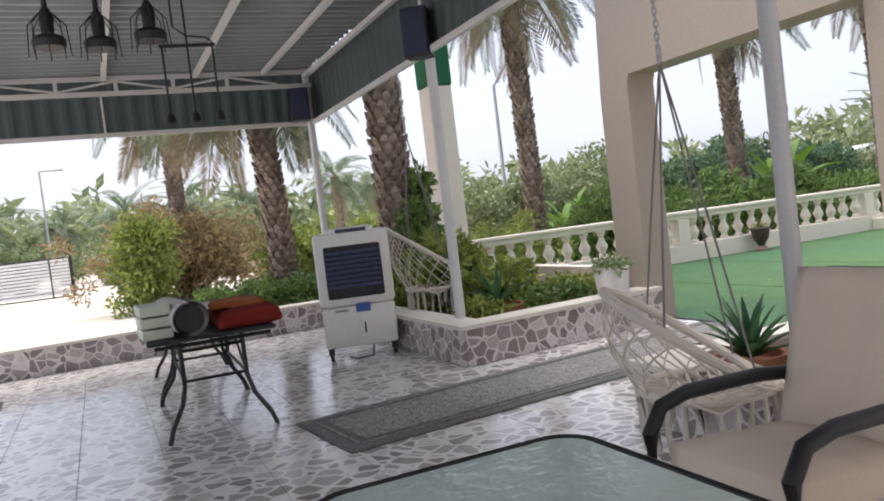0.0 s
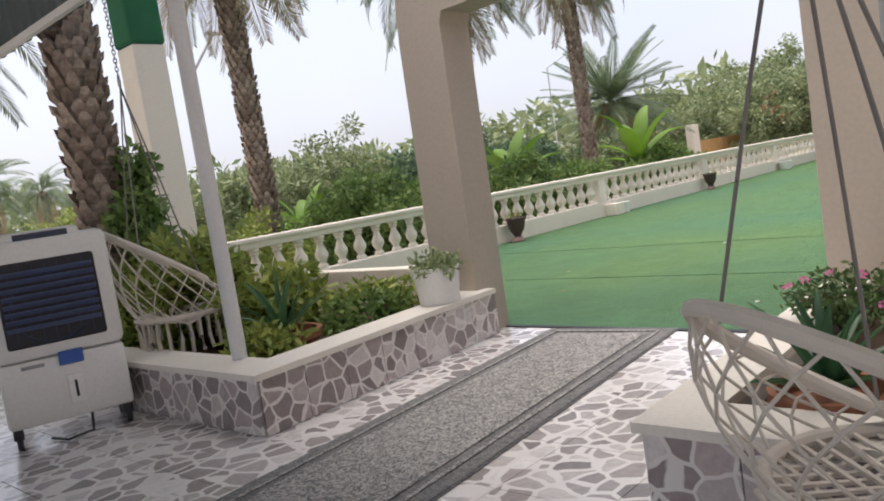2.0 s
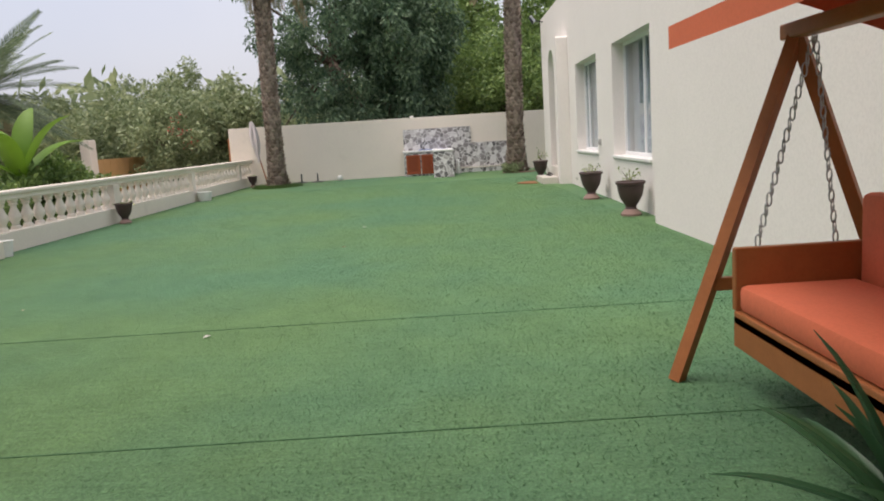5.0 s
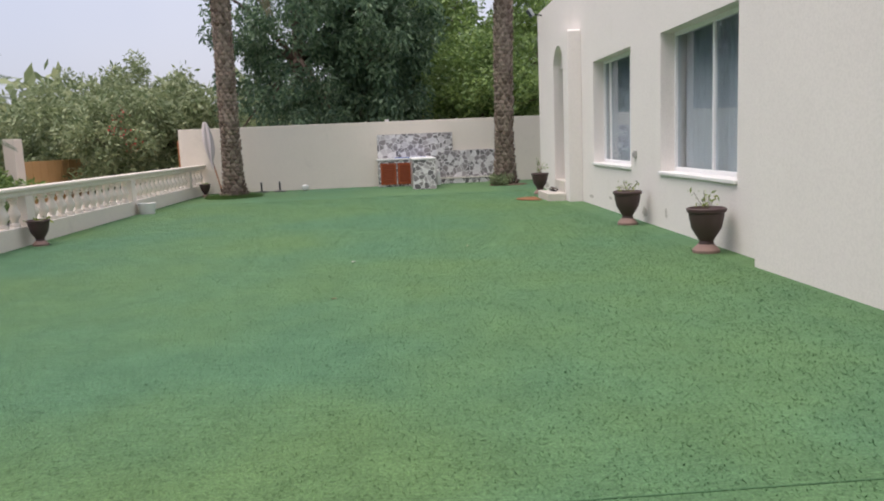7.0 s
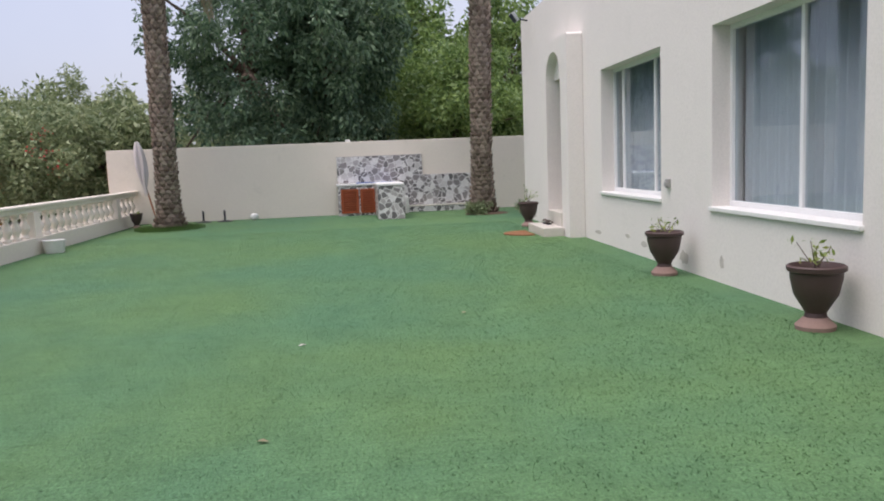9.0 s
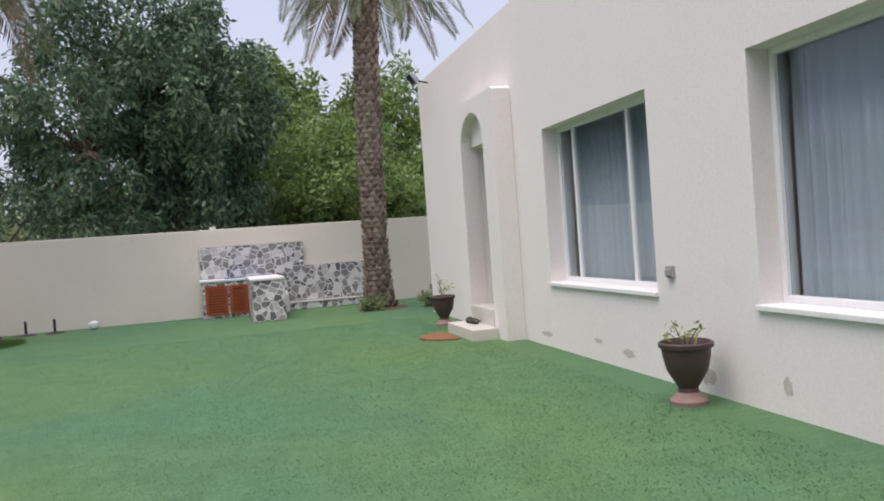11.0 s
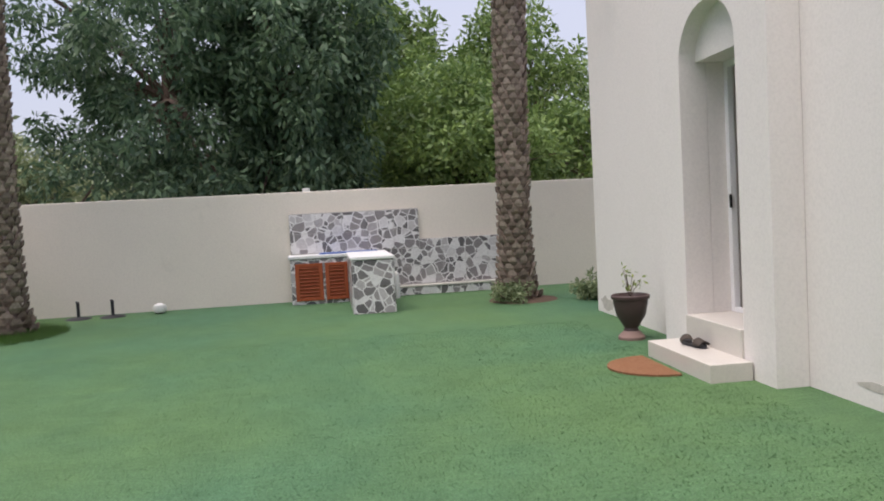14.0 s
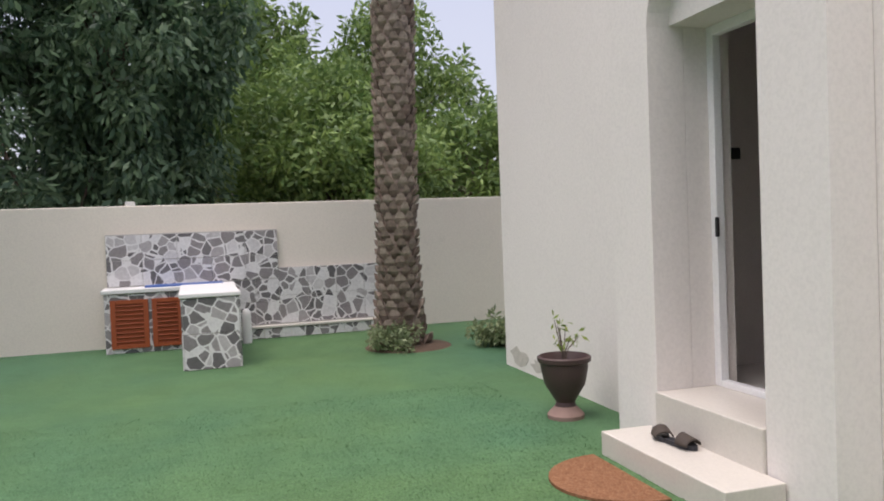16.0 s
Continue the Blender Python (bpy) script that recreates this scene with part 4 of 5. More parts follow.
# plants inside the planter
for at, r, m, c, p, sz, lab, fl in (
    ((3.65, 7.9, 0.2), (0.35, 0.4, 0.45), L_LIME, 40, 55, 0.06, "bright green shrub in the planter", None),
    ((3.9, 7.3, 0.2), (0.42, 0.36, 0.24), L_LIME, 60, 55, 0.06, "green shrub in the planter", None),
    ((4.4, 6.8, 0.2), (0.4, 0.25, 0.14), L_LIME, 50, 50, 0.04, "low green plants in the planter", None),
    ((4.15, 6.55, 0.2), (0.36, 0.2, 0.12), L_GREEN, 40, 45, 0.035, "low flowering plants in the planter", L_PINK),
    ((3.25, 6.6, 0.2), (0.22, 0.25, 0.1), L_LIME, 26, 40, 0.04, "low green plants at the planter edge", None),
    ((3.7, 8.6, 0.2), (0.5, 0.6, 0.4), L_LIME, 70, 60, 0.06, "yellow green shrub in the planter", None),
    ((4.3, 9.2, 0.2), (0.5, 0.6, 0.22), L_LIME, 60, 60, 0.06, "green shrub in the planter", None),
    ((3.78, 8.98, 0.2), (0.26, 0.26, 0.85), L_GREEN, 60, 40, 0.06, "green creeper climbing the palm trunk", None),
    ((26.9, 2.15, 0.0), (0.34, 0.28, 0.14), L_OLIVE, 36, 40, 0.035, "small scrubby plant at the palm foot", None),
    ((26.6, 0.9, 0.0), (0.35, 0.35, 0.16), L_OLIVE, 36, 40, 0.04, "small scrubby plant by the boundary wall", None),
):
    bush(at, r, m, c, int(p * 1.6), sz * 0.66, lab, "plant", fl, spread=0.1)


def periwinkle(at, spread, stems, blooms, lab, seed):
    """A loose sprawling plant: arching stems, pairs of leaves and five petalled flowers."""
    root = empty("periwinkle", lab, "plant", at=at)
    random.seed(seed)
    st, tips, nodes = Shape(), [], []
    for k in range(stems):
        a = k * 2.39996
        out = Vector((math.cos(a) * spread[0], math.sin(a) * spread[1], 0)) * random.uniform(0.5, 1.0)
        top = out + Vector((0, 0, spread[2] * random.uniform(0.55, 1.0)))
        mid = out * 0.4 + Vector((0, 0, top.z * 0.75))
        st.tube([(0, 0, -0.03), tuple(mid), tuple(top)], 0.005, 5, r1=0.003, caps=False)
        tips.append(top)
        nodes += [tuple(mid.lerp(top, q / 5)) for q in range(6)]
    st.make("stems", BARK, root)
    leaf_cloud("foliage", nodes, 8, 0.05, 0.018, L_PERI, root, long=2.1, droop=0.2)
    fl = Shape()
    for k in range(blooms):
        c = tips[k * stems // blooms] + Vector((0, 0, 0.02))
        m = Matrix.Translation(c) @ Matrix.Rotation(random.uniform(0, 6), 4, "Z") @ Matrix.Rotation(random.uniform(0.3, 1.0), 4, "X")
        for q in range(5):
            a = q * 2 * math.pi / 5
            ring = [(0.004, a), (0.018, a - 0.5), (0.025, a - 0.2), (0.025, a + 0.2), (0.018, a + 0.5)]
            fl.add([tuple(m @ Vector((r * math.cos(b), r * math.sin(b), 0.15 * r))) for r, b in ring], [(0, 1, 2, 3, 4)])
    tagged(mesh_object("flowers", fl.v, fl.f, L_PINK, root), "pink five petalled flowers", kind="stuff")


periwinkle((4.2, 3.5, 0.23), (0.4, 0.24, 0.26), 26, 7, "pink flowering periwinkle sprawling beside the pillar", 3)
periwinkle((4.4, 3.1, 0.23), (0.4, 0.36, 0.2), 30, 9, "pink flowering periwinkle in the tiled planter", 4)
periwinkle((4.5, 2.65, 0.23), (0.35, 0.3, 0.2), 26, 7, "pink flowering periwinkle in the tiled planter", 5)


# ring of grass at the palm foot
def grass_ring(at, r, n, lab, h=0.09):
    a, q = RNG.random(n) * 2 * math.pi, r * RNG.random(n) ** 0.6
    x, y = at[0] + q * np.cos(a) * 1.25, at[1] + q * np.sin(a)
    lean = RNG.normal(size=(n, 2)) * 0.04
    hh = h * (0.5 + RNG.random(n))
    w = 0.006
    v = np.stack([np.stack([x - w, y, 0 * x], 1), np.stack([x + w, y, 0 * x], 1), np.stack([x + lean[:, 0], y + lean[:, 1], hh], 1)], 1).reshape(-1, 3)
    tagged(mesh_object("grass", v.tolist(), [(3 * k, 3 * k + 1, 3 * k + 2) for k in range(n)], GRASS), lab, "grass", kind="stuff")


grass_ring((27.0, 9.1), 0.75, 5000, "tuft of longer grass round the palm foot")
tagged(Shape().lathe([(0.55, -0.02), (0.5, 0.012), (0.2, 0.03)], (27.15, 1.9, 0), 24).make("soil_ring", SOIL, None, True), "bare brown soil round the palm foot", "soil", kind="stuff")


# ---- things on the patio ----
def air_cooler():
    root = empty("air_cooler", "tall white portable air cooler with dark louvres on castors", "air cooler", at=(2.39, 7.4, 0), turn=-17)
    root.scale = (1.1, 1.0, 1.0)
    Shape().box(-0.31, 0.31, -0.2, 0.22, 0.12, 0.5, 0.025).box(-0.32, 0.32, -0.21, 0.22, 0.5, 1.2, 0.045).box(-0.2, 0.2, -0.18, 0.2, 1.16, 1.24, 0.03).make("body", WHITE_PLASTIC, root, True)
    Shape().box(-0.24, 0.24, -0.222, -0.2, 0.58, 1.07, 0.015).make("grille_recess", BLACK_PLASTIC, root)
    s = Shape()
    for k in range(8):
        z = 0.69 + k * 0.045
        s.box(-0.225, 0.225, -0.006, 0.006, -0.014, 0.014, 0.003, pose(0, -0.234, z, 40, 0, 0))
    tagged(s.make("louvres", LOUVRE, root), kind="stuff")
    s = Shape()
    for k in range(7):
        x = -0.18 + 0.06 * k
        s.box(x - 0.003, x + 0.003, -0.226, -0.221, 0.6, 1.05)
    s.tube([(0.2 * math.cos(a * math.pi / 12), -0.226, 0.79 + 0.2 * math.sin(a * math.pi / 12)) for a in range(25)], 0.006, 6)
    s.make("guard", NAVY, root)
    Shape().box(-0.12, 0.14, -0.19, -0.183, 1.175, 1.225, 0.002).make("control_panel", NAVY, root)
    Shape().box(-0.02, 0.1, -0.218, -0.206, 0.44, 0.52, 0.004).make("label", BLUE, root)
    Shape().box(-0.2, -0.09, -0.2055, -0.2, 0.455, 0.475).make("lettering", plain("grey_print", (0.3, 0.3, 0.3)), root)
    Shape().box(0.0, 0.08, -0.212, -0.2, 0.2, 0.38, 0.008).make("water_gauge", WHITE, root)
    Shape().box(0.033, 0.047, -0.216, -0.21, 0.24, 0.34, 0.002).make("gauge_slot", BLACK_PLASTIC, root)
    for x, y in ((-0.27, -0.15), (0.27, -0.15), (-0.27, 0.17), (0.27, 0.17)):
        Shape().tube([(x - 0.014, y, 0.045), (x + 0.014, y, 0.045)], 0.045, 12).box(x - 0.025, x + 0.025, y - 0.025, y + 0.025, 0.06, 0.13, 0.004).make("castor", BLACK_PLASTIC, root, True)
    Shape().tube([(0.1, -0.05, 0.13), (0.08, -0.2, 0.02), (-0.05, -0.24, 0.012), (-0.12, -0.1, 0.012)], 0.008, 6).make("hose", BLACK_PLASTIC, root)


air_cooler()


def patio_table(at):
    root = empty("patio_table", "black metal framed folding table with splayed curved legs", "table", "folding tables in a row", at=at, turn=-2)
    Shape().box(-0.4, 0.4, -0.75, 0.75, 0.64, 0.665, 0.01).make("top", BLACK_PLASTIC, root)
    for sx in (-1, 1):
        for sy in (-1, 1):
            Shape().tube([(sx * 0.2, sy * 0.52, 0.645), (sx * 0.2, sy * 0.54, 0.34), (sx * 0.23, sy * 0.58, 0.22), (sx * 0.31, sy * 0.66, 0.09), (sx * 0.34, sy * 0.68, 0.0)], 0.016, 8).make("leg", BLACK, root, True)
    for sy in (-1, 1):
        Shape().tube([(-0.2, sy * 0.53, 0.36), (0.2, sy * 0.53, 0.36)], 0.011, 6).tube([(-0.2, sy * 0.53, 0.56), (0.2, sy * 0.53, 0.56)], 0.011, 6).tube([(-0.36, sy * 0.72, 0.62), (0.36, sy * 0.72, 0.62)], 0.014, 6).make("crossbar", BLACK, root, True)
    for sx in (-1, 1):
        Shape().tube([(sx * 0.2, -0.53, 0.36), (sx * 0.2, 0.53, 0.36)], 0.011, 6).tube([(sx * 0.2, -0.53, 0.36), (sx * 0.2, 0, 0.6), (sx * 0.2, 0.53, 0.36)], 0.009, 6).make("brace", BLACK, root, True)


patio_table((0.81, 6.13, 0))
patio_table((0.87, 7.66, 0))
T = 0.665
random.seed(5)
roll = empty("rolled_mat", "pale grey rolled mat on the table, hollow plugged black for shade", "mat", at=(0.66, 5.39, T + 0.117), turn=4)
v, f = [], []
n = 64
for k in range(n + 1):
    a = 2 * math.pi * 2.2 * k / n
    r = 0.092 + 0.024 * k / n
    v += [(r * math.cos(a), 0, r * math.sin(a)), (r * math.cos(a), 0.95, r * math.sin(a))]
mesh_object("sheet", v, [(2 * k, 2 * k + 2, 2 * k + 3, 2 * k + 1) for k in range(n)], plain("pale_mat", (0.5, 0.49, 0.47), 0.9, fine=150), roll, True)
# Capped black cylinder stands in for the shade inside the roll.
Shape().lathe([(0.09, 0.0), (0.09, 0.9)], (0, 0, 0), 20).make("hollow_shade", BLACK_PLASTIC, roll, True).matrix_basis = pose(0, 0.03, 0, -90, 0, 0)


def blanket(name, at, w, d, h, mat, lab, turn=0.0):
    random.seed(int(h * 1000) + len(lab))
    bm = bmesh.new()
    bmesh.ops.create_cube(bm, size=1.0)
    bmesh.ops.subdivide_edges(bm, edges=bm.edges[:], cuts=7, use_grid_fill=True)
    for p in bm.verts:
        x, y, z = p.co
        p.co = Vector((x * w, y * d, z * h + h / 2))
        round_off = 1 - 0.25 * (abs(z * 2) ** 4)
        p.co.x *= round_off
        p.co.y *= round_off
        if z > -0.45:
            p.co += Vector(noise.noise_vector(p.co * 7 + Vector(at))) * 0.025
        p.co.z = max(p.co.z, 0.0)
    me = bpy.data.meshes.new(name)
    bm.to_mesh(me)
    bm.free()
    me.materials.append(mat)
    for q in me.polygons:
        q.use_smooth = True
    ob = new(name, me)
    ob.matrix_world = pose(*at, 0, 0, turn)
    return tagged(ob, lab, "blanket")


blanket("folded_blanket", (1.02, 5.68, T), 0.4, 0.5, 0.13, RED_CLOTH, "dark red folded blanket lying on the table", 4)
blanket("folded_blanket", (1.0, 5.75, T + 0.115), 0.34, 0.4, 0.06, ORANGE_CLOTH, "rust orange cloth folded on the red blanket", -5)
blanket("folded_blanket", (0.95, 6.4, T), 0.4, 0.4, 0.12, PALE_CLOTH, "cream bundle of cloth on the table", 10)
crate = Shape()
for k in range(3):
    crate.box(-0.095, 0.095, -0.2, 0.2, 0.005 + k * 0.075, 0.07 + k * 0.075, 0.008)
crate = tagged(crate.make("plastic_bin", plain("pale_green_plastic", (0.52, 0.58, 0.48), 0.5)), "pale green white plastic bin on the table", "bin")
crate.matrix_world = pose(0.46, 5.72, T, 0, 0, 2)


# rugs
def rug(name, at, w, d, turn, lab, field=RUG):
    root = empty(name, lab, "rug", at=at, turn=turn)
    nx, ny = 60, 16

    def sheet(part, x0, x1, y0, y1, z, m):
        v = [(x0 + (x1 - x0) * i / nx, y0 + (y1 - y0) * j / ny, z + 0.0025 * noise.noise(Vector((i * 0.3, j * 0.5, 2)))) for j in range(ny + 1) for i in range(nx + 1)]
        f = [(j * (nx + 1) + i, j * (nx + 1) + i + 1, (j + 1) * (nx + 1) + i + 1, (j + 1) * (nx + 1) + i) for j in range(ny) for i in range(nx)]
        mesh_object(part, v, f, m, root, True)
    Shape().box(-w / 2, w / 2, -d / 2, d / 2, 0.002, 0.008, 0.002).make("edging", RUG_BORDER, root)
    sheet("border", -w / 2 + 0.01, w / 2 - 0.01, -d / 2 + 0.01, d / 2 - 0.01, 0.013, RUG_BORDER)
    sheet("field", -w / 2 + 0.16, w / 2 - 0.16, -d / 2 + 0.16, d / 2 - 0.16, 0.019, field)
    s = Shape()
    for y in (-d / 2 + 0.1, d / 2 - 0.1):
        s.box(-w / 2 + 0.09, w / 2 - 0.09, y - 0.012, y + 0.012, 0.017, 0.0195)
    for x in (-w / 2 + 0.1, w / 2 - 0.1):
        s.box(x - 0.012, x + 0.012, -d / 2 + 0.09, d / 2 - 0.09, 0.017, 0.0195)
    s.make("stripe", RUG, root)


rug("rug", (3.17, 5.03, 0), 3.86, 0.93, 6.0, "long grey patterned runner rug on the patio tiles")
rug("rug", (-1.35, 7.7, 0), 1.2, 1.7, 2, "dark grey rug on the patio tiles", RUG_BORDER)


# glass topped table and armchair
def glass_table():
    root = empty("side_table", "dark framed side table with a rippled glass top", "table", at=(0.78, 1.36, 0))
    w, d = 0.31, 0.42

    def outline(o, r=0.09):
        pts = []
        for cx, cy, a0 in ((w - r, d - r, 0), (-w + r, d - r, 90), (-w + r, -d + r, 180), (w - r, -d + r, 270)):
            pts += [(cx + (r + o) * math.cos(radians(a0 + 15 * k)), cy + (r + o) * math.sin(radians(a0 + 15 * k))) for k in range(7)]
        return pts
    Shape().prism(outline(-0.012), 0.713, 0.72, "z").make("glass_top", GLASS_TABLE, root)
    rim = [(p, q, 0.713) for p, q in outline(0.0)]
    Shape().tube(rim + rim[:1], 0.012, 8).make("rim", BLACK, root, True)
    for sx in (-1, 1):
        for sy in (-1, 1):
            Shape().tube([(sx * (w - 0.04), sy * (d - 0.04), 0.705), (sx * (w - 0.02), sy * (d - 0.02), 0)], 0.014, 8).make("leg", BLACK, root, True)


glass_table()


def armchair():
    root = empty("armchair", "beige cushioned garden armchair with curved black arms", "armchair", at=(1.95, 1.92, 0), turn=-92)

    # front faces -y in its own frame
    def pad(name, w, d, h, m):
        bm = bmesh.new()
        bmesh.ops.create_cube(bm, size=1.0)
        bmesh.ops.subdivide_edges(bm, edges=bm.edges[:], cuts=9, use_grid_fill=True)
        for p in bm.verts:
            x, y, z = p.co
            tuft = 0.35 + 0.65 * abs(math.sin(x * 3 * math.pi)) ** 0.4 * abs(math.sin(y * 3 * math.pi)) ** 0.4
            edge = (1 - (2 * x) ** 8) * (1 - (2 * y) ** 8)
            p.co = Vector((x * w, y * d, z * h * (0.55 + 0.45 * edge * tuft)))
        me = bpy.data.meshes.new(name)
        bm.to_mesh(me)
        bm.free()
        me.materials.append(CUSHION)
        for q in me.polygons:
            q.use_smooth = True
        ob = new(name, me)
        ob.parent = root
        ob.matrix_basis = m
    pad("seat", 0.47, 0.52, 0.15, pose(0, -0.03, 0.41, -4, 0, 0))
    pad("backrest", 0.48, 0.56, 0.15, pose(0, 0.26, 0.65, 74, 0, 0))
    for sx in (-1, 1):
        x = sx * 0.27
        Shape().tube([(x, -0.3, 0.0), (x, -0.33, 0.3), (x, -0.33, 0.5), (x, -0.28, 0.575), (x, -0.18, 0.6), (x, 0.1, 0.6), (x, 0.3, 0.58), (x, 0.38, 0.5)], 0.024, 10).make("arm", BLACK, root, True)
        Shape().tube([(x, 0.4, 0.88), (x, 0.3, 0.4), (x, 0.36, 0.0)], 0.018, 8).make("rear_leg", BLACK, root, True)
    Shape().tube([(-0.27, 0.4, 0.88), (-0.22, 0.405, 0.9), (0.22, 0.405, 0.9), (0.27, 0.4, 0.88)], 0.018, 8).tube([(-0.27, -0.3, 0.32), (0.27, -0.3, 0.32)], 0.018, 8).tube([(-0.27, 0.3, 0.32), (0.27, 0.3, 0.32)], 0.018, 8).make("frame", BLACK, root, True)


armchair()


# hanging macrame chairs
def hanging_chair(at, turn, top, lab, seat_at, shift=(0.0, 0.0)):
    """at: centre of the hoop; top, shift: height and offset of the hook above it."""
    root = empty("hanging_chair", lab, "hanging chair", at=at, turn=turn)
    R, S = 0.39, 0.29
    tilt = Matrix.Rotation(radians(35), 4, "X")

    def hoop(a, r, z):
        return tilt @ Vector((r * math.cos(a), r * math.sin(a), z))
    big = [tuple(hoop(2 * math.pi * k / 40, R, 0)) for k in range(41)]
    Shape().tube(big, 0.022, 8).make("upper_hoop", ROPE, root, True)
    seat_c = Vector(seat_at)
    small = [tuple(seat_c + Vector((S * math.cos(2 * math.pi * k / 32), S * math.sin(2 * math.pi * k / 32), 0))) for k in range(33)]
    Shape().tube(small, 0.02, 8).make("seat_hoop", ROPE, root, True)
    s = Shape()
    rows, n = 5, 17
    for k in range(n):
        for sgn in (1, -1):
            pts = []
            for j in range(rows + 1):
                t = j / rows
                a = 2 * math.pi * (k + sgn * j * 0.5) / n
                p, q = hoop(a, R, 0), seat_c + Vector((S * math.cos(a), S * math.sin(a), 0))
                pts.append(tuple(p.lerp(q, t) + Vector((0.06 * math.cos(a), 0.06 * math.sin(a), 0)) * math.sin(math.pi * t)))
            s.tube(pts, 0.005, 5, caps=False)
    tagged(s.make("net", ROPE, root, True), kind="stuff")
    s = Shape()
    for k in range(-6, 7):
        h = math.sqrt(max(0, S ** 2 - (k * 0.045) ** 2))
        sag = 0.05
        s.tube([tuple(seat_c + Vector((k * 0.05, -h, 0))), tuple(seat_c + Vector((k * 0.05, 0, -sag))), tuple(seat_c + Vector((k * 0.05, h, 0)))], 0.008, 5)
        s.tube([tuple(seat_c + Vector((-h, k * 0.05, 0))), tuple(seat_c + Vector((0, k * 0.05, -sag))), tuple(seat_c + Vector((h, k * 0.05, 0)))], 0.008, 5)
    tagged(s.make("seat_weave", ROPE, root, True), kind="stuff")
    s = Shape()
    for k in range(26):
        a = 2 * math.pi * k / 26
        p = seat_c + Vector((S * math.cos(a), S * math.sin(a), 0))
        s.tube([tuple(p), tuple(p + Vector((0.01 * math.sin(k * 3), 0.01 * math.cos(k * 5), -0.14))), tuple(p + Vector((0.02 * math.sin(k * 7), 0, -0.24)))], 0.011, 5, r1=0.016)
    tagged(s.make("fringe", ROPE, root, True), kind="stuff")
    ring = Vector((*shift, top))
    for a in (0.35, math.pi - 0.35, math.pi + 0.9, -0.9):
        p = hoop(a, R, 0)
        Shape().tube([tuple(ring - Vector((0, 0, 0.04))), tuple(p.lerp(ring, 0.5)), tuple(p)], 0.0055, 6).make("rope", DARK_ROPE, root, True)
    Shape().tube([(ring.x + 0.04 * math.cos(k * math.pi / 8), ring.y, ring.z + 0.04 * math.sin(k * math.pi / 8)) for k in range(17)], 0.008, 6).make("ring", STEEL_GREY, root, True)
    s = Shape()
    z = ring.z + 0.05
    while at[2] + z < 3.24:
        s.tube([(ring.x + 0.011 * math.cos(k * math.pi / 4), ring.y, z + 0.02 * math.sin(k * math.pi / 4)) for k in range(9)], 0.004, 5)
        s.tube([(ring.x, ring.y + 0.011 * math.cos(k * math.pi / 4), z + 0.028 + 0.02 * math.sin(k * math.pi / 4)) for k in range(9)], 0.004, 5)
        z += 0.056
    s.make("chain", STEEL_GREY, root)


hanging_chair((2.47, 2.99, 0.585), 56, 1.25, "cream macrame hanging chair on ropes below the canopy", (0, -0.08, -0.23), (0.1, -0.04))
hanging_chair((3.15, 7.55, 0.95), 70, 1.2, "cream macrame hanging chair hung inside the planter", (0, -0.12, -0.42))


# lamps and speakers under the canopy
def cage_lamp(x, y, z):
    root = empty("pendant_lamp", "black caged pendant lamp hanging from the canopy", "lamp", "caged pendant lamps", at=(x, y, z))
    Shape().tube([(0, 0, 0.1), (0, 0, 3.24 - z)], 0.014, 8).lathe([(0.03, 0.02), (0.035, 0.1), (0.02, 0.14)], (0, 0, 0), 12).make("stem", BLACK, root, True)
    Shape().lathe([(0.075, -0.05), (0.08, -0.015), (0.07, 0.0), (0.03, 0.02)], (0, 0, 0), 16).make("lamp_base", BLACK, root, True)
    s = Shape()
    for k in range(8):
        a = k * math.pi / 4
        s.tube([(0.03 * math.cos(a), 0.03 * math.sin(a), 0.12), (0.085 * math.cos(a), 0.085 * math.sin(a), 0.06), (0.095 * math.cos(a), 0.095 * math.sin(a), -0.09)], 0.003, 4)
    s.make("cage", BLACK, root)


for x, y in ((0.1, 4.5), (0.33, 4.55), (0.56, 4.4)):
    cage_lamp(x, y, 2.32)


def bar_lamp():
    root = empty("pendant_bar", "black bar with three thin hanging rods below the canopy", "lamp", at=(0.74, 4.5, 2.27), turn=-4)
    Shape().box(-0.14, 0.14, -0.012, 0.012, -0.008, 0.008, 0.003).make("bar", BLACK, root)
    Shape().tube([(0, 0, 0), (0, 0, 0.06), (0, 0, 0.96)], 0.006, 6).tube([(-0.06, 0, 0.96), (-0.06, 0, 0.1), (0, 0, 0.05), (0.1, 0, 0.04), (0.13, 0, 0.01)], 0.005, 6).make("hanger", BLACK, root)
    for x in (-0.125, 0.0, 0.125):
        Shape().tube([(x, 0, 0), (x, 0, -0.36)], 0.006, 6).lathe([(0.012, -0.4), (0.026, -0.39), (0.02, -0.36), (0.006, -0.34)], (x, 0, 0), 10).make("rod", BLACK, root, True)


bar_lamp()


def speaker(at, turn, lab):
    root = empty("speaker", lab, "speaker", "speakers under the canopy", at=at, turn=turn)
    Shape().box(-0.11, 0.11, -0.1, 0.1, -0.2, 0.2, 0.012).make("cabinet", BLACK_PLASTIC, root)
    Shape().box(-0.095, 0.095, -0.112, -0.1, -0.185, 0.185, 0.005).make("grille", NAVY, root)
    Shape().box(-0.02, 0.02, 0.1, 0.16, -0.03, 0.03).make("bracket", BLACK, root)


speaker((2.8, 6.18, 2.75), -35, "black box speaker mounted on the canopy edge")
speaker((2.68, 9.7, 2.8), -10, "black box speaker in the canopy corner")


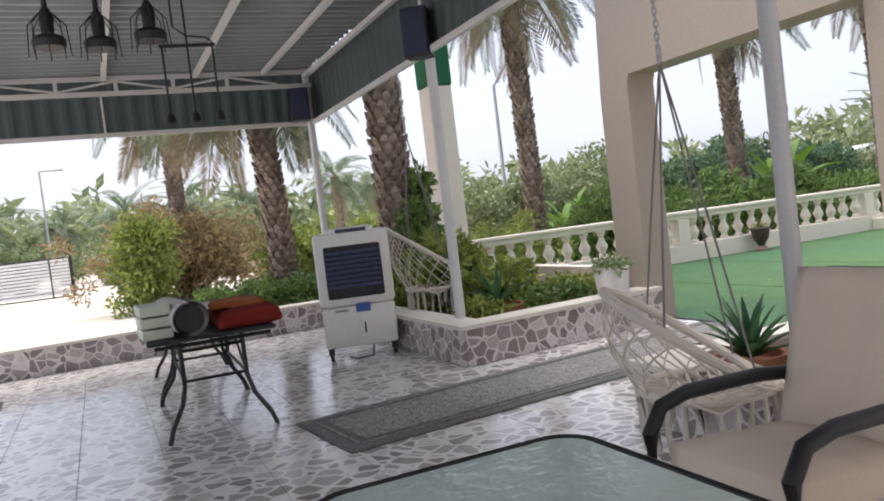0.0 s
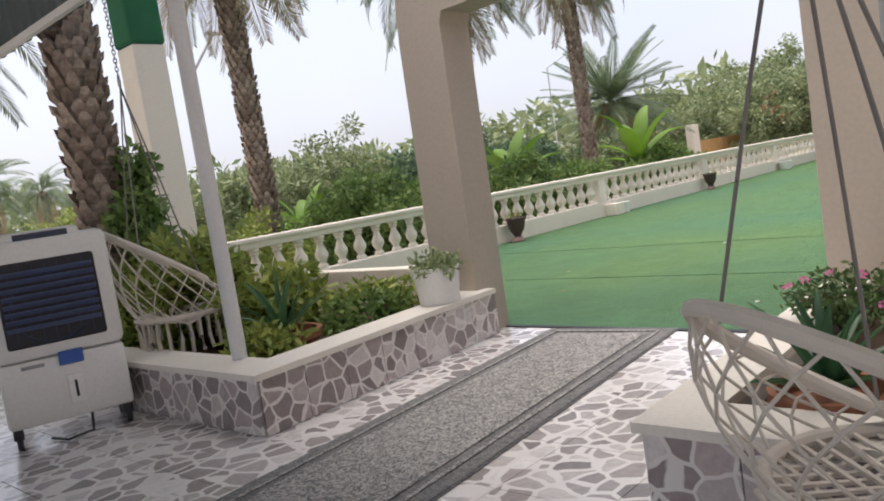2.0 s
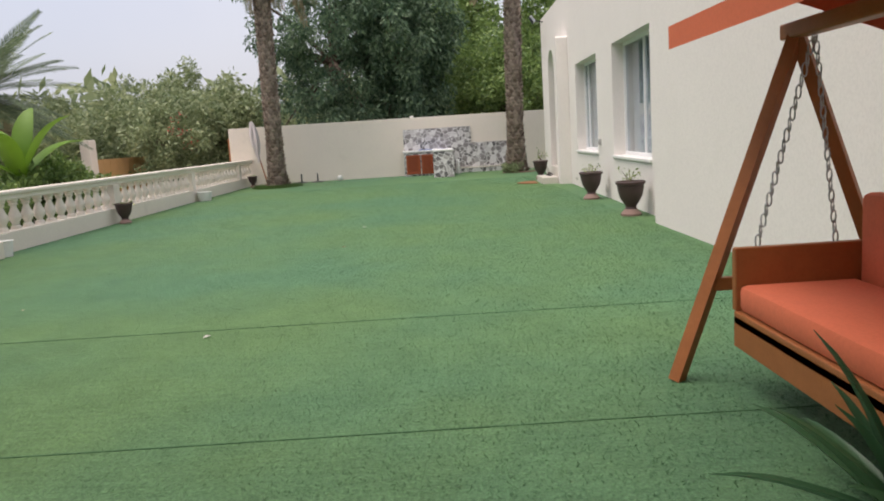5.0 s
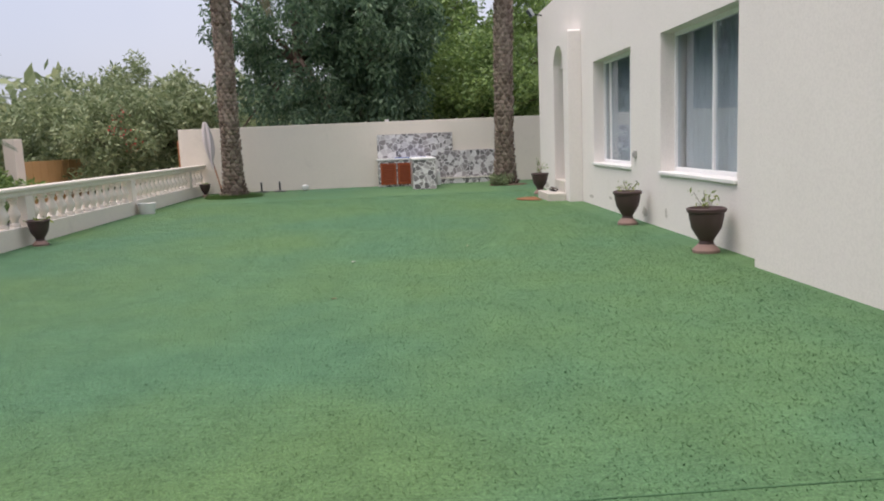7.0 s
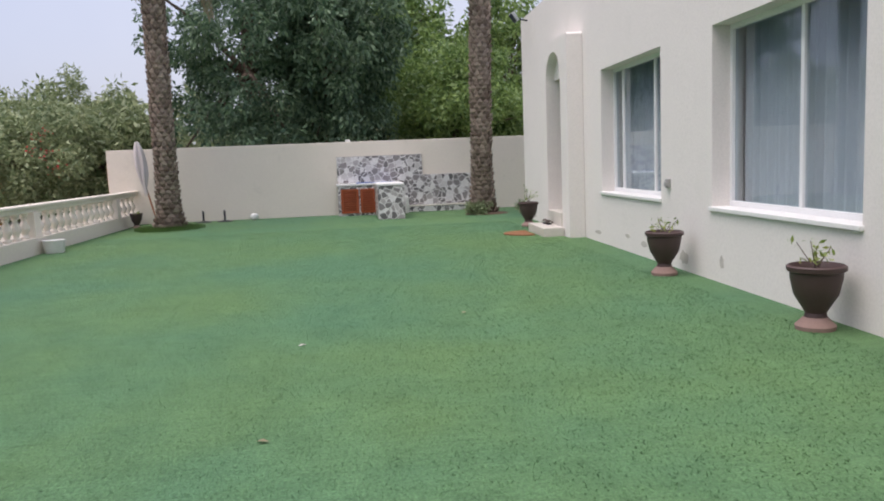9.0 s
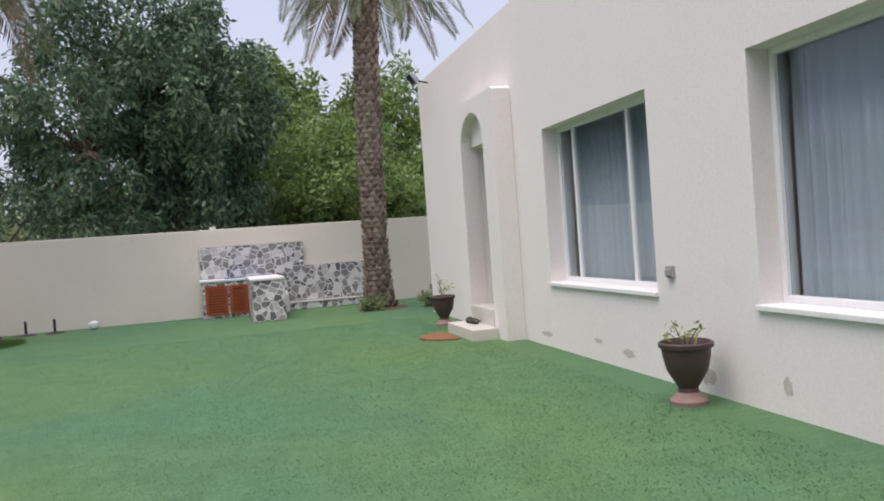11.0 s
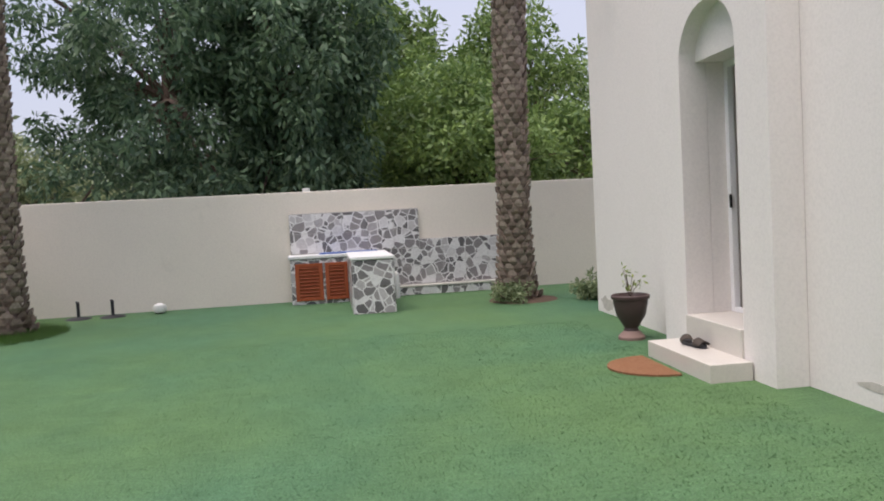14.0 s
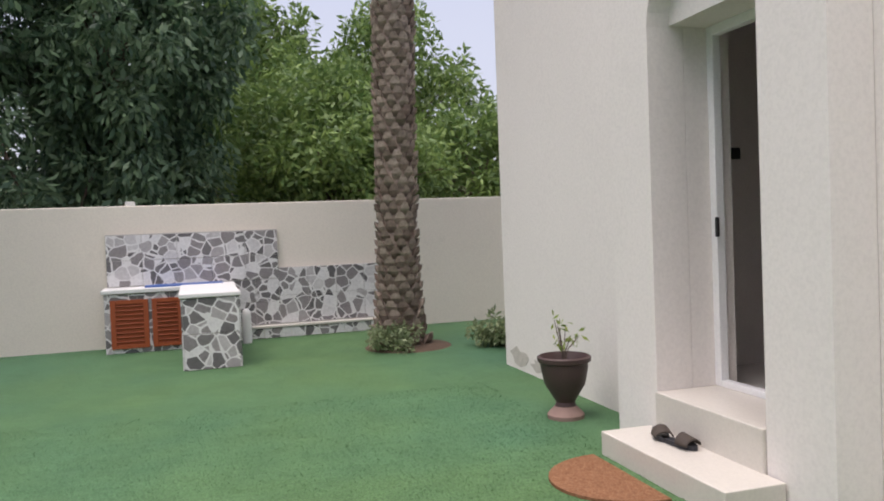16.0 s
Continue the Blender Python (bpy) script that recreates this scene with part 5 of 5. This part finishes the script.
# ---- urns and pots ----
def twig_plant(root, z, h, mat=None, n=6, seed=0):
    random.seed(seed)
    s = Shape()
    tips = []
    for k in range(n):
        a = k * 2.4
        b = Vector((0.12 * math.cos(a), 0.12 * math.sin(a), 0)) * random.uniform(0.5, 1.4)
        tip = Vector((0, 0, z + h * random.uniform(0.5, 1.0))) + b
        s.tube([(0, 0, z - 0.04), tuple(Vector((0, 0, z + h * 0.3)) + b * 0.3), tuple(tip)], 0.006, 5, r1=0.003)
        tips += [tuple(tip), tuple(Vector((0, 0, z + h * 0.45)) + b * 0.8)]
    tagged(s.make("stems", BARK, root), kind="stuff")
    leaf_cloud("leaves", tips, 4, 0.04, 0.02, mat or L_LIME, root)


def urn(at, k, lab, seed, h=0.25):
    root = empty("urn_planter", lab, "planter pot", "brown urn planters", at=at)
    Shape().lathe([(0.133 * k, 0), (0.136 * k, 0.03 * k), (0.117 * k, 0.05 * k), (0.078 * k, 0.09 * k)], (0, 0, 0), 28).make("foot", URN_FOOT, root, True)
    Shape().lathe([(0.078 * k, 0.09 * k), (0.070 * k, 0.12 * k), (0.094 * k, 0.16 * k), (0.148 * k, 0.25 * k), (0.172 * k, 0.36 * k), (0.176 * k, 0.41 * k), (0.195 * k, 0.42 * k), (0.199 * k, 0.45 * k), (0.183 * k, 0.46 * k), (0.172 * k, 0.44 * k), (0.156 * k, 0.4 * k)], (0, 0, 0), 28).make("bowl", URN, root, True)
    Shape().lathe([(0.156 * k, 0.385 * k), (0.160 * k, 0.4 * k)], (0, 0, 0), 20).make("soil", SOIL, root)
    twig_plant(root, 0.4 * k, h, seed=seed)


urn((14.2, 1.88, 0), 1.0, "brown plastic urn with a sparse seedling beside the villa", 1, 0.24)
urn((16.9, 1.85, 0), 1.0, "brown plastic urn with a small leafy plant beside the villa", 2, 0.2)
urn((23.25, 1.8, 0), 0.98, "brown plastic urn with a straggly stem by the door", 3, 0.34)
urn((10.45, 10.06, 0), 0.85, "brown urn with a spiky plant by the balustrade", 4, 0.2)
urn((17.85, 10.06, 0), 0.8, "brown urn by the balustrade", 5, 0.05)
urn((27.7, 10.0, 0), 0.75, "brown urn by the balustrade corner", 6, 0.05)

pot = empty("white_pot", "round white pot with trailing green succulent on the planter", "plant pot", at=(4.45, 6.16, 0.335))
Shape().lathe([(0.13, 0), (0.14, 0.01), (0.165, 0.24), (0.17, 0.255), (0.155, 0.255), (0.15, 0.22)], (0, 0, 0), 28).make("pot", WHITE, pot, True)
leaf_cloud("foliage", crown_points(30, (0, 0, 0.28), (0.19, 0.19, 0.07)), 22, 0.05, 0.018, L_OLIVE, pot)
bk = empty("bucket", "small white plastic bucket at the balustrade foot", "bucket", at=(22.75, 10.05, 0))
Shape().lathe([(0.15, 0), (0.155, 0.01), (0.175, 0.2), (0.185, 0.205), (0.185, 0.22), (0.165, 0.22), (0.16, 0.2)], (0, 0, 0), 24).make("pail", WHITE_PLASTIC, bk, True)
bk2 = empty("bucket", "small white plastic bucket beside the stone block", "bucket", at=(13.98, 10.12, 0))
Shape().lathe([(0.1, 0), (0.12, 0.2), (0.13, 0.205), (0.11, 0.205)], (0, 0, 0), 20).make("pail", WHITE_PLASTIC, bk2, True)
tagged(Shape().box(13.5, 13.78, 10.0, 10.255, 0, 0.22, 0.012).make("stone_block", CREAM), "cream rendered block at the balustrade foot", "block")


# ---- barbecue counter ----
def bbq():
    root = empty("barbecue_counter", "tiled outdoor barbecue counter with red louvred doors", "counter", at=(0, 0, 0))
    Shape().box(29.0, 29.046, 3.2, 5.37, 0.78, 1.47).box(29.0, 29.046, 1.6, 3.2, 0.0, 0.94).box(29.0, 29.046, 3.2, 3.83, 0.0, 0.78).make("backsplash", GROUT, root)
    Shape().box(28.5, 28.99, 3.83, 5.37, 0.0, 0.74).box(26.76, 28.5, 3.86, 4.44, 0.0, 0.76).make("body", GROUT, root)
    Shape().box(28.46, 29.0, 3.8, 5.4, 0.74, 0.79, 0.008).box(26.73, 28.46, 3.84, 4.47, 0.765, 0.81, 0.008).make("worktop", WHITE, root)
    Shape().box(28.85, 28.998, 1.6, 3.8, 0.14, 0.17, 0.005).box(28.88, 28.998, 1.6, 3.8, 0.0, 0.14).make("ledge", STONE_CAP, root)

    def tiles(axis, at, u0, u1, z0, z1, nu, nz):
        du, dz = (u1 - u0) / nu, (z1 - z0) / nz
        data = None
        for i in range(nu):
            for k in range(nz):
                if data is None:
                    s = Shape().box(-0.012, 0, 0.003, du - 0.003, 0.003, dz - 0.003, 0.002) if axis == "x" else Shape().box(0.003, du - 0.003, 0, 0.012, 0.003, dz - 0.003, 0.002)
                    ob = s.make("tile", BBQ_TILE, root)
                    data = ob.data
                else:
                    ob = new("tile", data)
                    ob.parent = root
                ob.location = (at, u0 + i * du, z0 + k * dz) if axis == "x" else (u0 + i * du, at, z0 + k * dz)
    tiles("x", 28.998, 3.2, 5.37, 0.8, 1.46, 5, 2)
    tiles("x", 28.998, 1.62, 3.2, 0.18, 0.94, 4, 2)
    tiles("x", 28.998, 3.2, 3.83, 0.18, 0.795, 2, 2)
    tiles("x", 28.878, 1.62, 3.8, 0.0, 0.135, 6, 1)
    tiles("x", 28.498, 3.84, 5.37, 0.0, 0.735, 4, 2)
    tiles("x", 26.758, 3.86, 4.44, 0.0, 0.76, 1, 2)
    tiles("y", 4.442, 26.76, 28.48, 0.0, 0.76, 4, 2)
    tiles("y", 3.846, 26.76, 28.48, 0.0, 0.76, 4, 2)
    for y0, y1 in ((4.86, 5.3), (4.46, 4.82)):
        d = new("door")
        d.parent = root
        d["label"] = "red stained louvred door"
        x = 28.46
        Shape().box(x, x + 0.03, y0, y0 + 0.06, 0.06, 0.66, 0.004).box(x, x + 0.03, y1 - 0.06, y1, 0.06, 0.66, 0.004).box(x, x + 0.03, y0 + 0.06, y1 - 0.06, 0.06, 0.11, 0.004).box(x, x + 0.03, y0 + 0.06, y1 - 0.06, 0.61, 0.66, 0.004).make("frame", RED_WOOD, d)
        Shape().box(x + 0.02, x + 0.024, y0 + 0.06, y1 - 0.06, 0.11, 0.61).make("backing", RED_WOOD, d)
        for k in range(9):
            m = pose(x + 0.012, 0, 0.14 + k * 0.055, 0, 35, 0)
            Shape().box(-0.016, 0.016, y0 + 0.06, y1 - 0.06, -0.004, 0.004, 0, m).make("slat", RED_WOOD, d)
    return root


bbq()
tagged(Shape().box(28.6, 28.9, 3.95, 4.9, 0.792, 0.81, 0.004, None).make("board", BLUE), "flat blue board lying on the barbecue counter", "board")
tap = empty("gas_bottle", "white capped pipe standing beside the counter", "pipe", at=(28.55, 3.68, 0))
Shape().lathe([(0.06, 0), (0.06, 0.36), (0.05, 0.42), (0.02, 0.45)], (0, 0, 0), 16).make("pipe", WHITE_PLASTIC, tap, True)

# pipes and ball at the boundary wall
for x, y, r in ((28.6, 8.66, 0.2), (28.6, 8.15, 0.2)):
    p = empty("standpipe", "short black standpipe on a dark base by the wall", "pipe", "black standpipes", at=(x, y, 0))
    Shape().tube([(0, 0, 0.02), (0, 0, 0.27)], 0.025, 10).tube([(0, 0, 0.26), (-0.05, 0.0, 0.27)], 0.02, 8).make("pipe", BLACK_PLASTIC, p, True)
    Shape().lathe([(r, 0.0), (r * 0.9, 0.02), (0.05, 0.04)], (0, 0, 0), 18).make("base", BLACK_PLASTIC, p, True)
lamp_ball = empty("garden_light", "round white garden light on the lawn by the wall", "lamp", at=(28.65, 7.45, 0))
Shape().lathe([(0.03, 0), (0.09, 0.03), (0.11, 0.08), (0.09, 0.14), (0.02, 0.17)], (0, 0, 0), 18).make("globe", WHITE_PLASTIC, lamp_ball, True)


# closed parasol
def parasol():
    root = empty("parasol", "closed pale grey parasol leaning at the wall corner", "parasol", at=(28.55, 10.0, 0))
    Shape().tube([(-0.12, -0.3, 0.0), (0.0, 0.0, 1.2), (0.03, 0.08, 2.02)], 0.02, 8).make("pole", ORANGE_WOOD, root, True)
    v, f = [], []
    n, rows = 28, 12
    for j in range(rows + 1):
        t = j / rows
        for k in range(n):
            a = 2 * math.pi * k / n
            r = (0.035 + 0.085 * math.sin(math.pi * min(1, t * 1.15)) ** 0.8) * (1 + 0.3 * math.sin(a * 5 + t * 3))
            z = 2.02 - 1.25 * t + (0.06 * math.sin(a * 4) if j == rows else 0)
            v.append((0.03 - 0.1 * t + r * math.cos(a), 0.08 - 0.15 * t + r * math.sin(a), z))
    f = [(j * n + k, j * n + (k + 1) % n, (j + 1) * n + (k + 1) % n, (j + 1) * n + k) for j in range(rows) for k in range(n)]
    mesh_object("cloth", v, f, PALE_CLOTH, root, True)


parasol()


# ---- at the villa door ----
mat_ob = Shape().prism([(0.5 * math.cos(math.pi * k / 24) * 0.82, 0.44 * math.sin(math.pi * k / 24)) for k in range(25)], 0.002, 0.018, "z").make("doormat", MAT_BROWN)
mat_ob.matrix_world = pose(21.92, 2.1, 0, 0, 0, -1.4)
tagged(mat_ob, "half round brown coir doormat on the turf", "doormat")


def sandal(at, turn, lab):
    root = empty("sandal", lab, "sandal", "pair of sandals", at=at, turn=turn)
    sole = [(0.045 * math.cos(a) * (1 if math.sin(a) > 0 else 0.8), 0.13 * math.sin(a)) for a in [2 * math.pi * k / 20 for k in range(20)]]
    Shape().prism(sole, 0.0, 0.025, "z").make("sole", BLACK_PLASTIC, root)
    v, f = [], []
    for j in range(5):
        for k in range(9):
            a = math.pi * k / 8
            v.append((0.05 * math.cos(a), 0.02 + 0.022 * j, 0.02 + (0.055 - 0.006 * j) * math.sin(a)))
    f = [(j * 9 + k, j * 9 + k + 1, j * 9 + k + 10, j * 9 + k + 9) for j in range(4) for k in range(8)]
    ob = mesh_object("strap", v, f, plain("dark_brown_strap", (0.07, 0.055, 0.045), 0.7), root, True)
    sol = ob.modifiers.new("thick", "SOLIDIFY")
    sol.thickness = 0.006


sandal((22.1, 1.78, 0.143), 70, "worn dark sandal on the doorstep")
sandal((21.9, 1.79, 0.143), 100, "worn dark sandal lying on the doorstep")


def floodlight():
    root = empty("floodlight", "dark floodlight on the villa parapet", "floodlight", at=(24.6, 1.45, 4.02))
    m = pose(0, 0.22, 0.02, -35, 0, 0)
    Shape().box(-0.14, 0.14, -0.03, 0.03, -0.1, 0.1, 0.01, m).make("housing", STEEL_GREY, root)
    Shape().box(-0.12, 0.12, 0.03, 0.035, -0.085, 0.085, 0.002, m).make("lens", NAVY, root)
    Shape().tube([(0, -0.05, -0.05), (0, 0.1, -0.02), (0, 0.2, 0.02)], 0.015, 8).make("arm", BLACK, root)


floodlight()
soc = tagged(Shape().box(17.45, 17.55, 1.525, 1.565, 0.88, 0.98, 0.008).box(17.47, 17.53, 1.56, 1.585, 0.9, 0.95, 0.004).make("wall_socket", plain("grey_socket", (0.35, 0.34, 0.32))), "small grey outdoor socket on the villa wall", "socket")


for y in (0.44, 0.555):
    tagged(Shape().box(22.985, 22.998, y, y + 0.085, 1.82, 1.905, 0.004).make("light_switch", BLACK_PLASTIC), "dark light switch on the room wall", "switch", "light switches")


def plaster_patch(x, z, w, h, seed):
    random.seed(seed)
    pts = [(x + w * math.cos(a) * random.uniform(0.6, 1.2), max(0.01, z + h * math.sin(a) * random.uniform(0.6, 1.2))) for a in [2 * math.pi * k / 14 for k in range(14)]]
    ob = Shape().prism(pts, HY - 0.001, HY + 0.003).make("plaster_patch", PATCH)
    ob.matrix_world = HOUSE
    tagged(ob, "bare grey patch of flaked plaster on the villa wall", "plaster", "flaked plaster patches", "structure")


for k, (x, z, w, h) in enumerate(((23.05, 0.16, 0.1, 0.13), (25.1, 0.12, 0.25, 0.1), (24.6, 0.1, 0.2, 0.07), (17.1, 0.14, 0.12, 0.08), (18.3, 0.16, 0.13, 0.04), (18.9, 0.2, 0.1, 0.03), (20.2, 0.14, 0.16, 0.03), (16.2, 0.2, 0.05, 0.08))):
    plaster_patch(x, z, w, h, k)
tagged(Shape().box(29.1, 29.22, 5.0, 5.12, 1.83, 1.9, 0.01).make("wall_cap_light", WHITE_PLASTIC), "small white fitting on the boundary wall top", "light fitting")


# ---- garden swing ----
def swing():
    root = empty("garden_swing", "wooden garden swing with orange cushions and canopy", "swing", at=(0, 0, 0))
    for x in (5.75, 7.46):
        Shape().tube([(x, 3.41, 0.0), (x, 2.85, 1.55)], 0.04, 4).make("leg", ORANGE_WOOD, root)
        Shape().tube([(x, 2.3, 0.0), (x, 2.85, 1.55)], 0.04, 4).make("leg", ORANGE_WOOD, root)
        Shape().box(x - 0.02, x + 0.02, 2.6, 3.25, 0.42, 0.48, 0.004).make("brace", ORANGE_WOOD, root)
    Shape().box(5.6, 7.55, 2.81, 2.89, 1.53, 1.6, 0.008).make("beam", ORANGE_WOOD, root)
    v = [(5.6, 3.4, 1.62), (7.52, 3.4, 1.62), (7.52, 2.85, 1.8), (5.6, 2.85, 1.8), (5.6, 2.3, 1.6), (7.52, 2.3, 1.6)]
    v += [(x, y, z - 0.1) for x, y, z in v]
    mesh_object("canopy", v, [(0, 1, 2, 3), (3, 2, 5, 4), (0, 1, 7, 6), (4, 5, 11, 10), (1, 2, 8, 7), (2, 5, 11, 8), (0, 3, 9, 6), (3, 4, 10, 9)], CANVAS, root)
    Shape().box(5.95, 7.3, 2.62, 3.2, 0.3, 0.36, 0.006).box(5.95, 7.3, 3.16, 3.2, 0.2, 0.34, 0.004).make("seat_frame", ORANGE_WOOD, root)
    Shape().box(5.97, 7.28, 2.66, 3.19, 0.36, 0.48, 0.03).make("seat_cushion", CANVAS, root, True)
    Shape().box(5.97, 7.28, 2.56, 2.66, 0.4, 0.85, 0.03).make("back_cushion", CANVAS, root, True)
    for x in (5.95, 7.3):
        Shape().box(x - 0.02, x + 0.02, 2.62, 3.2, 0.36, 0.64, 0.006).make("armrest", ORANGE_WOOD, root)
        s = Shape()
        for y in (2.75, 3.1):
            p, q = Vector((x, y, 0.64)), Vector((x, 2.85, 1.54))
            n = 20
            for k in range(n):
                c = p.lerp(q, (k + 0.5) / n)
                s.tube([tuple(c + Vector(((0.011 if k % 2 else 0) * math.cos(j * math.pi / 4), (0 if k % 2 else 0.011) * math.cos(j * math.pi / 4), 0.03 * math.sin(j * math.pi / 4)))) for j in range(9)], 0.004, 4)
        s.make("chain", STEEL_GREY, root)


swing()

# seams between the turf rolls
for x in (7.03, 9.07):
    tagged(Shape().box(x - 0.004, x + 0.004, 2.0, 10.2, -0.01, 0.003).make("turf_seam", SEAM), "thin dark seam between turf rolls", "seam", kind="structure")

# fallen leaves on the turf
random.seed(12)
for k, (x, y) in enumerate(((5.87, 4.56), (7.36, 7.06), (6.38, 6.45), (8.9, 6.0), (10.2, 7.9), (12.8, 5.6), (14.7, 5.52), (15.5, 4.2))):
    lf = mesh_object("fallen_leaf", [(0, 0, 0.004), (0.03, 0.018, 0.012), (0.07, 0, 0.006), (0.03, -0.018, 0.014)], [(0, 1, 2, 3)], L_DRY if k % 3 else PALE_CLOTH)
    lf.matrix_world = pose(x, y, 0.004, 0, 0, 50 * k)
    tagged(lf, "dry pale leaf fallen on the turf", "leaf", "fallen leaves")


# ---- beyond the garden ----
def street_lamp(at, h, arm, lab):
    root = empty("street_lamp", lab, "street lamp", at=at)
    Shape().tube([(0, 0, -0.1), (0, 0, h)], 0.06, 8, r1=0.045).tube([(0, 0, h), (arm[0], arm[1], h + arm[2])], 0.04, 8).make("pole", STEEL_GREY, root, True)
    Shape().box(arm[0] - 0.2, arm[0] + 0.2, arm[1] - 0.08, arm[1] + 0.08, h + arm[2] - 0.04, h + arm[2] + 0.04, 0.01).make("head", STEEL_GREY, root)


street_lamp((11.2, 20.0, -0.12), 4.9, (0.6, -0.2, 0.9), "thin grey street lamp with a raised arm")
street_lamp((41.5, 30.0, -0.12), 7.1, (3.2, 0, 1.2), "thin grey street lamp with a long raised arm")
street_lamp((-1.9, 44.0, -0.12), 6.0, (0.9, 0, 0.0), "distant grey street lamp beyond the gate")

gate = empty("gate", "open white metal gate with horizontal bars", "gate", at=(-1.95, 31.0, -0.12), turn=-14)
Shape().tube([(-1.5, 0, 0.1), (-1.5, 0, 1.5)], 0.05, 6).tube([(1.3, 0, 0.1), (1.3, 0, 1.55)], 0.06, 6).tube([(0.6, 0, 0.1), (0.6, 0, 1.5)], 0.03, 6).tube([(-1.5, 0, 1.5), (1.3, 0, 1.5)], 0.03, 6).tube([(-1.5, 0, 0.12), (1.3, 0, 0.12)], 0.03, 6).make("frame", BLACK, gate)
for k in range(11):
    Shape().box(-1.48, 1.28, -0.012, 0.012, 0.2 + k * 0.118, 0.285 + k * 0.118, 0).make("bar", WHITE, gate)
tagged(Shape().box(1.5, 1.85, 31.0, 31.35, -0.2, 1.55, 0.02).make("gate_post", WHITE), "white rendered gate post by the drive", "post", kind="structure")
tagged(Shape().box(2.2, 30.0, 33.0, 33.2, -0.2, 1.1, 0.02).make("wall_drive", plain("tan_wall", (0.48, 0.36, 0.24), 0.9)), "low tan wall beyond the drive", "wall", kind="structure")
sign = empty("sign", "small dark sign on a thin pole by the drive", "sign", at=(3.3, 22.5, -0.12))
Shape().tube([(0, 0, -0.05), (0, 0, 1.7)], 0.025, 6).make("pole", STEEL_GREY, sign)
Shape().box(-0.2, 0.2, -0.01, 0.01, 1.6, 1.8, 0.004).make("board", BLACK_PLASTIC, sign)
tagged(Shape().box(28.08, 28.58, 15.0, 15.3, -0.12, 1.75, 0.02).make("fence_post", CREAM), "cream rendered post beyond the balustrade", "post", kind="structure")
fence = empty("fence", "tan fence panels beyond the balustrade", "fence", at=(28.75, 15.1, -0.12))
for k in range(9):
    Shape().box(k * 0.5, k * 0.5 + 0.48, 0, 0.03, 0.05, 1.25, 0.004).make("panel", FENCE_WOOD, fence)
wf = empty("wooden_gate", "brown wooden plank gate beside the boundary wall", "gate", at=(29.35, 10.95, -0.1), turn=20)
for k in range(6):
    Shape().box(k * 0.16 + 0.005, k * 0.16 + 0.155, 0, 0.03, 0, 1.65, 0.006).make("plank", ORANGE_WOOD, wf)
shed = empty("shed", "low white shed with pale roof among the palms", "shed", at=(33.0, 26.0, -0.12))
Shape().box(-3.0, 3.0, -1.5, 1.5, 0, 1.7, 0.02).make("wall", WHITE, shed)
Shape().prism([(-3.2, 1.7), (3.2, 1.7), (0, 2.3)], -1.7, 1.7, "y").make("roof", plain("pale_shed_roof", (0.6, 0.6, 0.6)), shed)

# far tree line all round
far = np.stack([RNG.uniform(-120, 160, 700), RNG.uniform(70, 110, 700), RNG.uniform(0.5, 5.5, 700)], 1)
far2 = np.stack([RNG.uniform(75, 110, 400), RNG.uniform(-80, 70, 400), RNG.uniform(0.5, 7.0, 400)], 1)
tagged(leaf_cloud("far_trees", np.concatenate([far, far2]), 45, 2.2, 0.6, L_OLIVE), "far hazy line of green trees", "trees", kind="stuff")

# ---- pieces: floor tiles and turf blades ----
tile_mesh = None
for i in range(15):
    for k in range(20):
        x, y = 5.09 - 0.47 * (i + 1), 10.0 - 0.47 * (k + 1)
        if tile_mesh is None:
            ob = Shape().box(0.0015, 0.4685, 0.0015, 0.4685, -0.012, 0.0, 0.0012).make("tile", FLOOR_TILE, floor)
            tile_mesh = ob.data
        else:
            ob = new("tile", tile_mesh)
            ob.parent = floor
        ob.location = (x, y, 0)
rest = Shape()
for i in range(26):
    for k in range(28):
        if i < 15 and k < 20:
            continue
        x, y = 5.09 - 0.47 * (i + 1), 10.0 - 0.47 * (k + 1)
        if y > -3 and x > -7:
            rest.box(x + 0.0015, x + 0.4685, y + 0.0015, y + 0.4685, -0.011, 0.0)
tagged(rest.make("far_tile", FLOOR_TILE, floor), kind="stuff")

nb = 200000
bx, by = 5.2 + 19.5 * RNG.random(nb) ** 1.1, RNG.uniform(1.9, 10.2, nb)
lean = RNG.normal(size=(nb, 2)) * 0.014 + np.array([0.006, 0.0])
bh = 0.006 + 0.009 * RNG.random(nb)
bv = np.stack([np.stack([bx - 0.003, by - 0.002, 0 * bx], 1), np.stack([bx + 0.003, by + 0.002, 0 * bx], 1), np.stack([bx + lean[:, 0], by + lean[:, 1], bh], 1)], 1).reshape(-1, 3)
bm_ = bpy.data.meshes.new("turf_blades")
bm_.vertices.add(3 * nb)
bm_.vertices.foreach_set("co", bv.ravel())
bm_.loops.add(3 * nb)
bm_.loops.foreach_set("vertex_index", np.arange(3 * nb))
bm_.polygons.add(nb)
bm_.polygons.foreach_set("loop_start", np.arange(nb) * 3)
bm_.materials.append(TURF)
bm_.update(calc_edges=True)
tagged(new("turf_blades", bm_), "short green artificial grass blades of the lawn", "grass", kind="stuff")
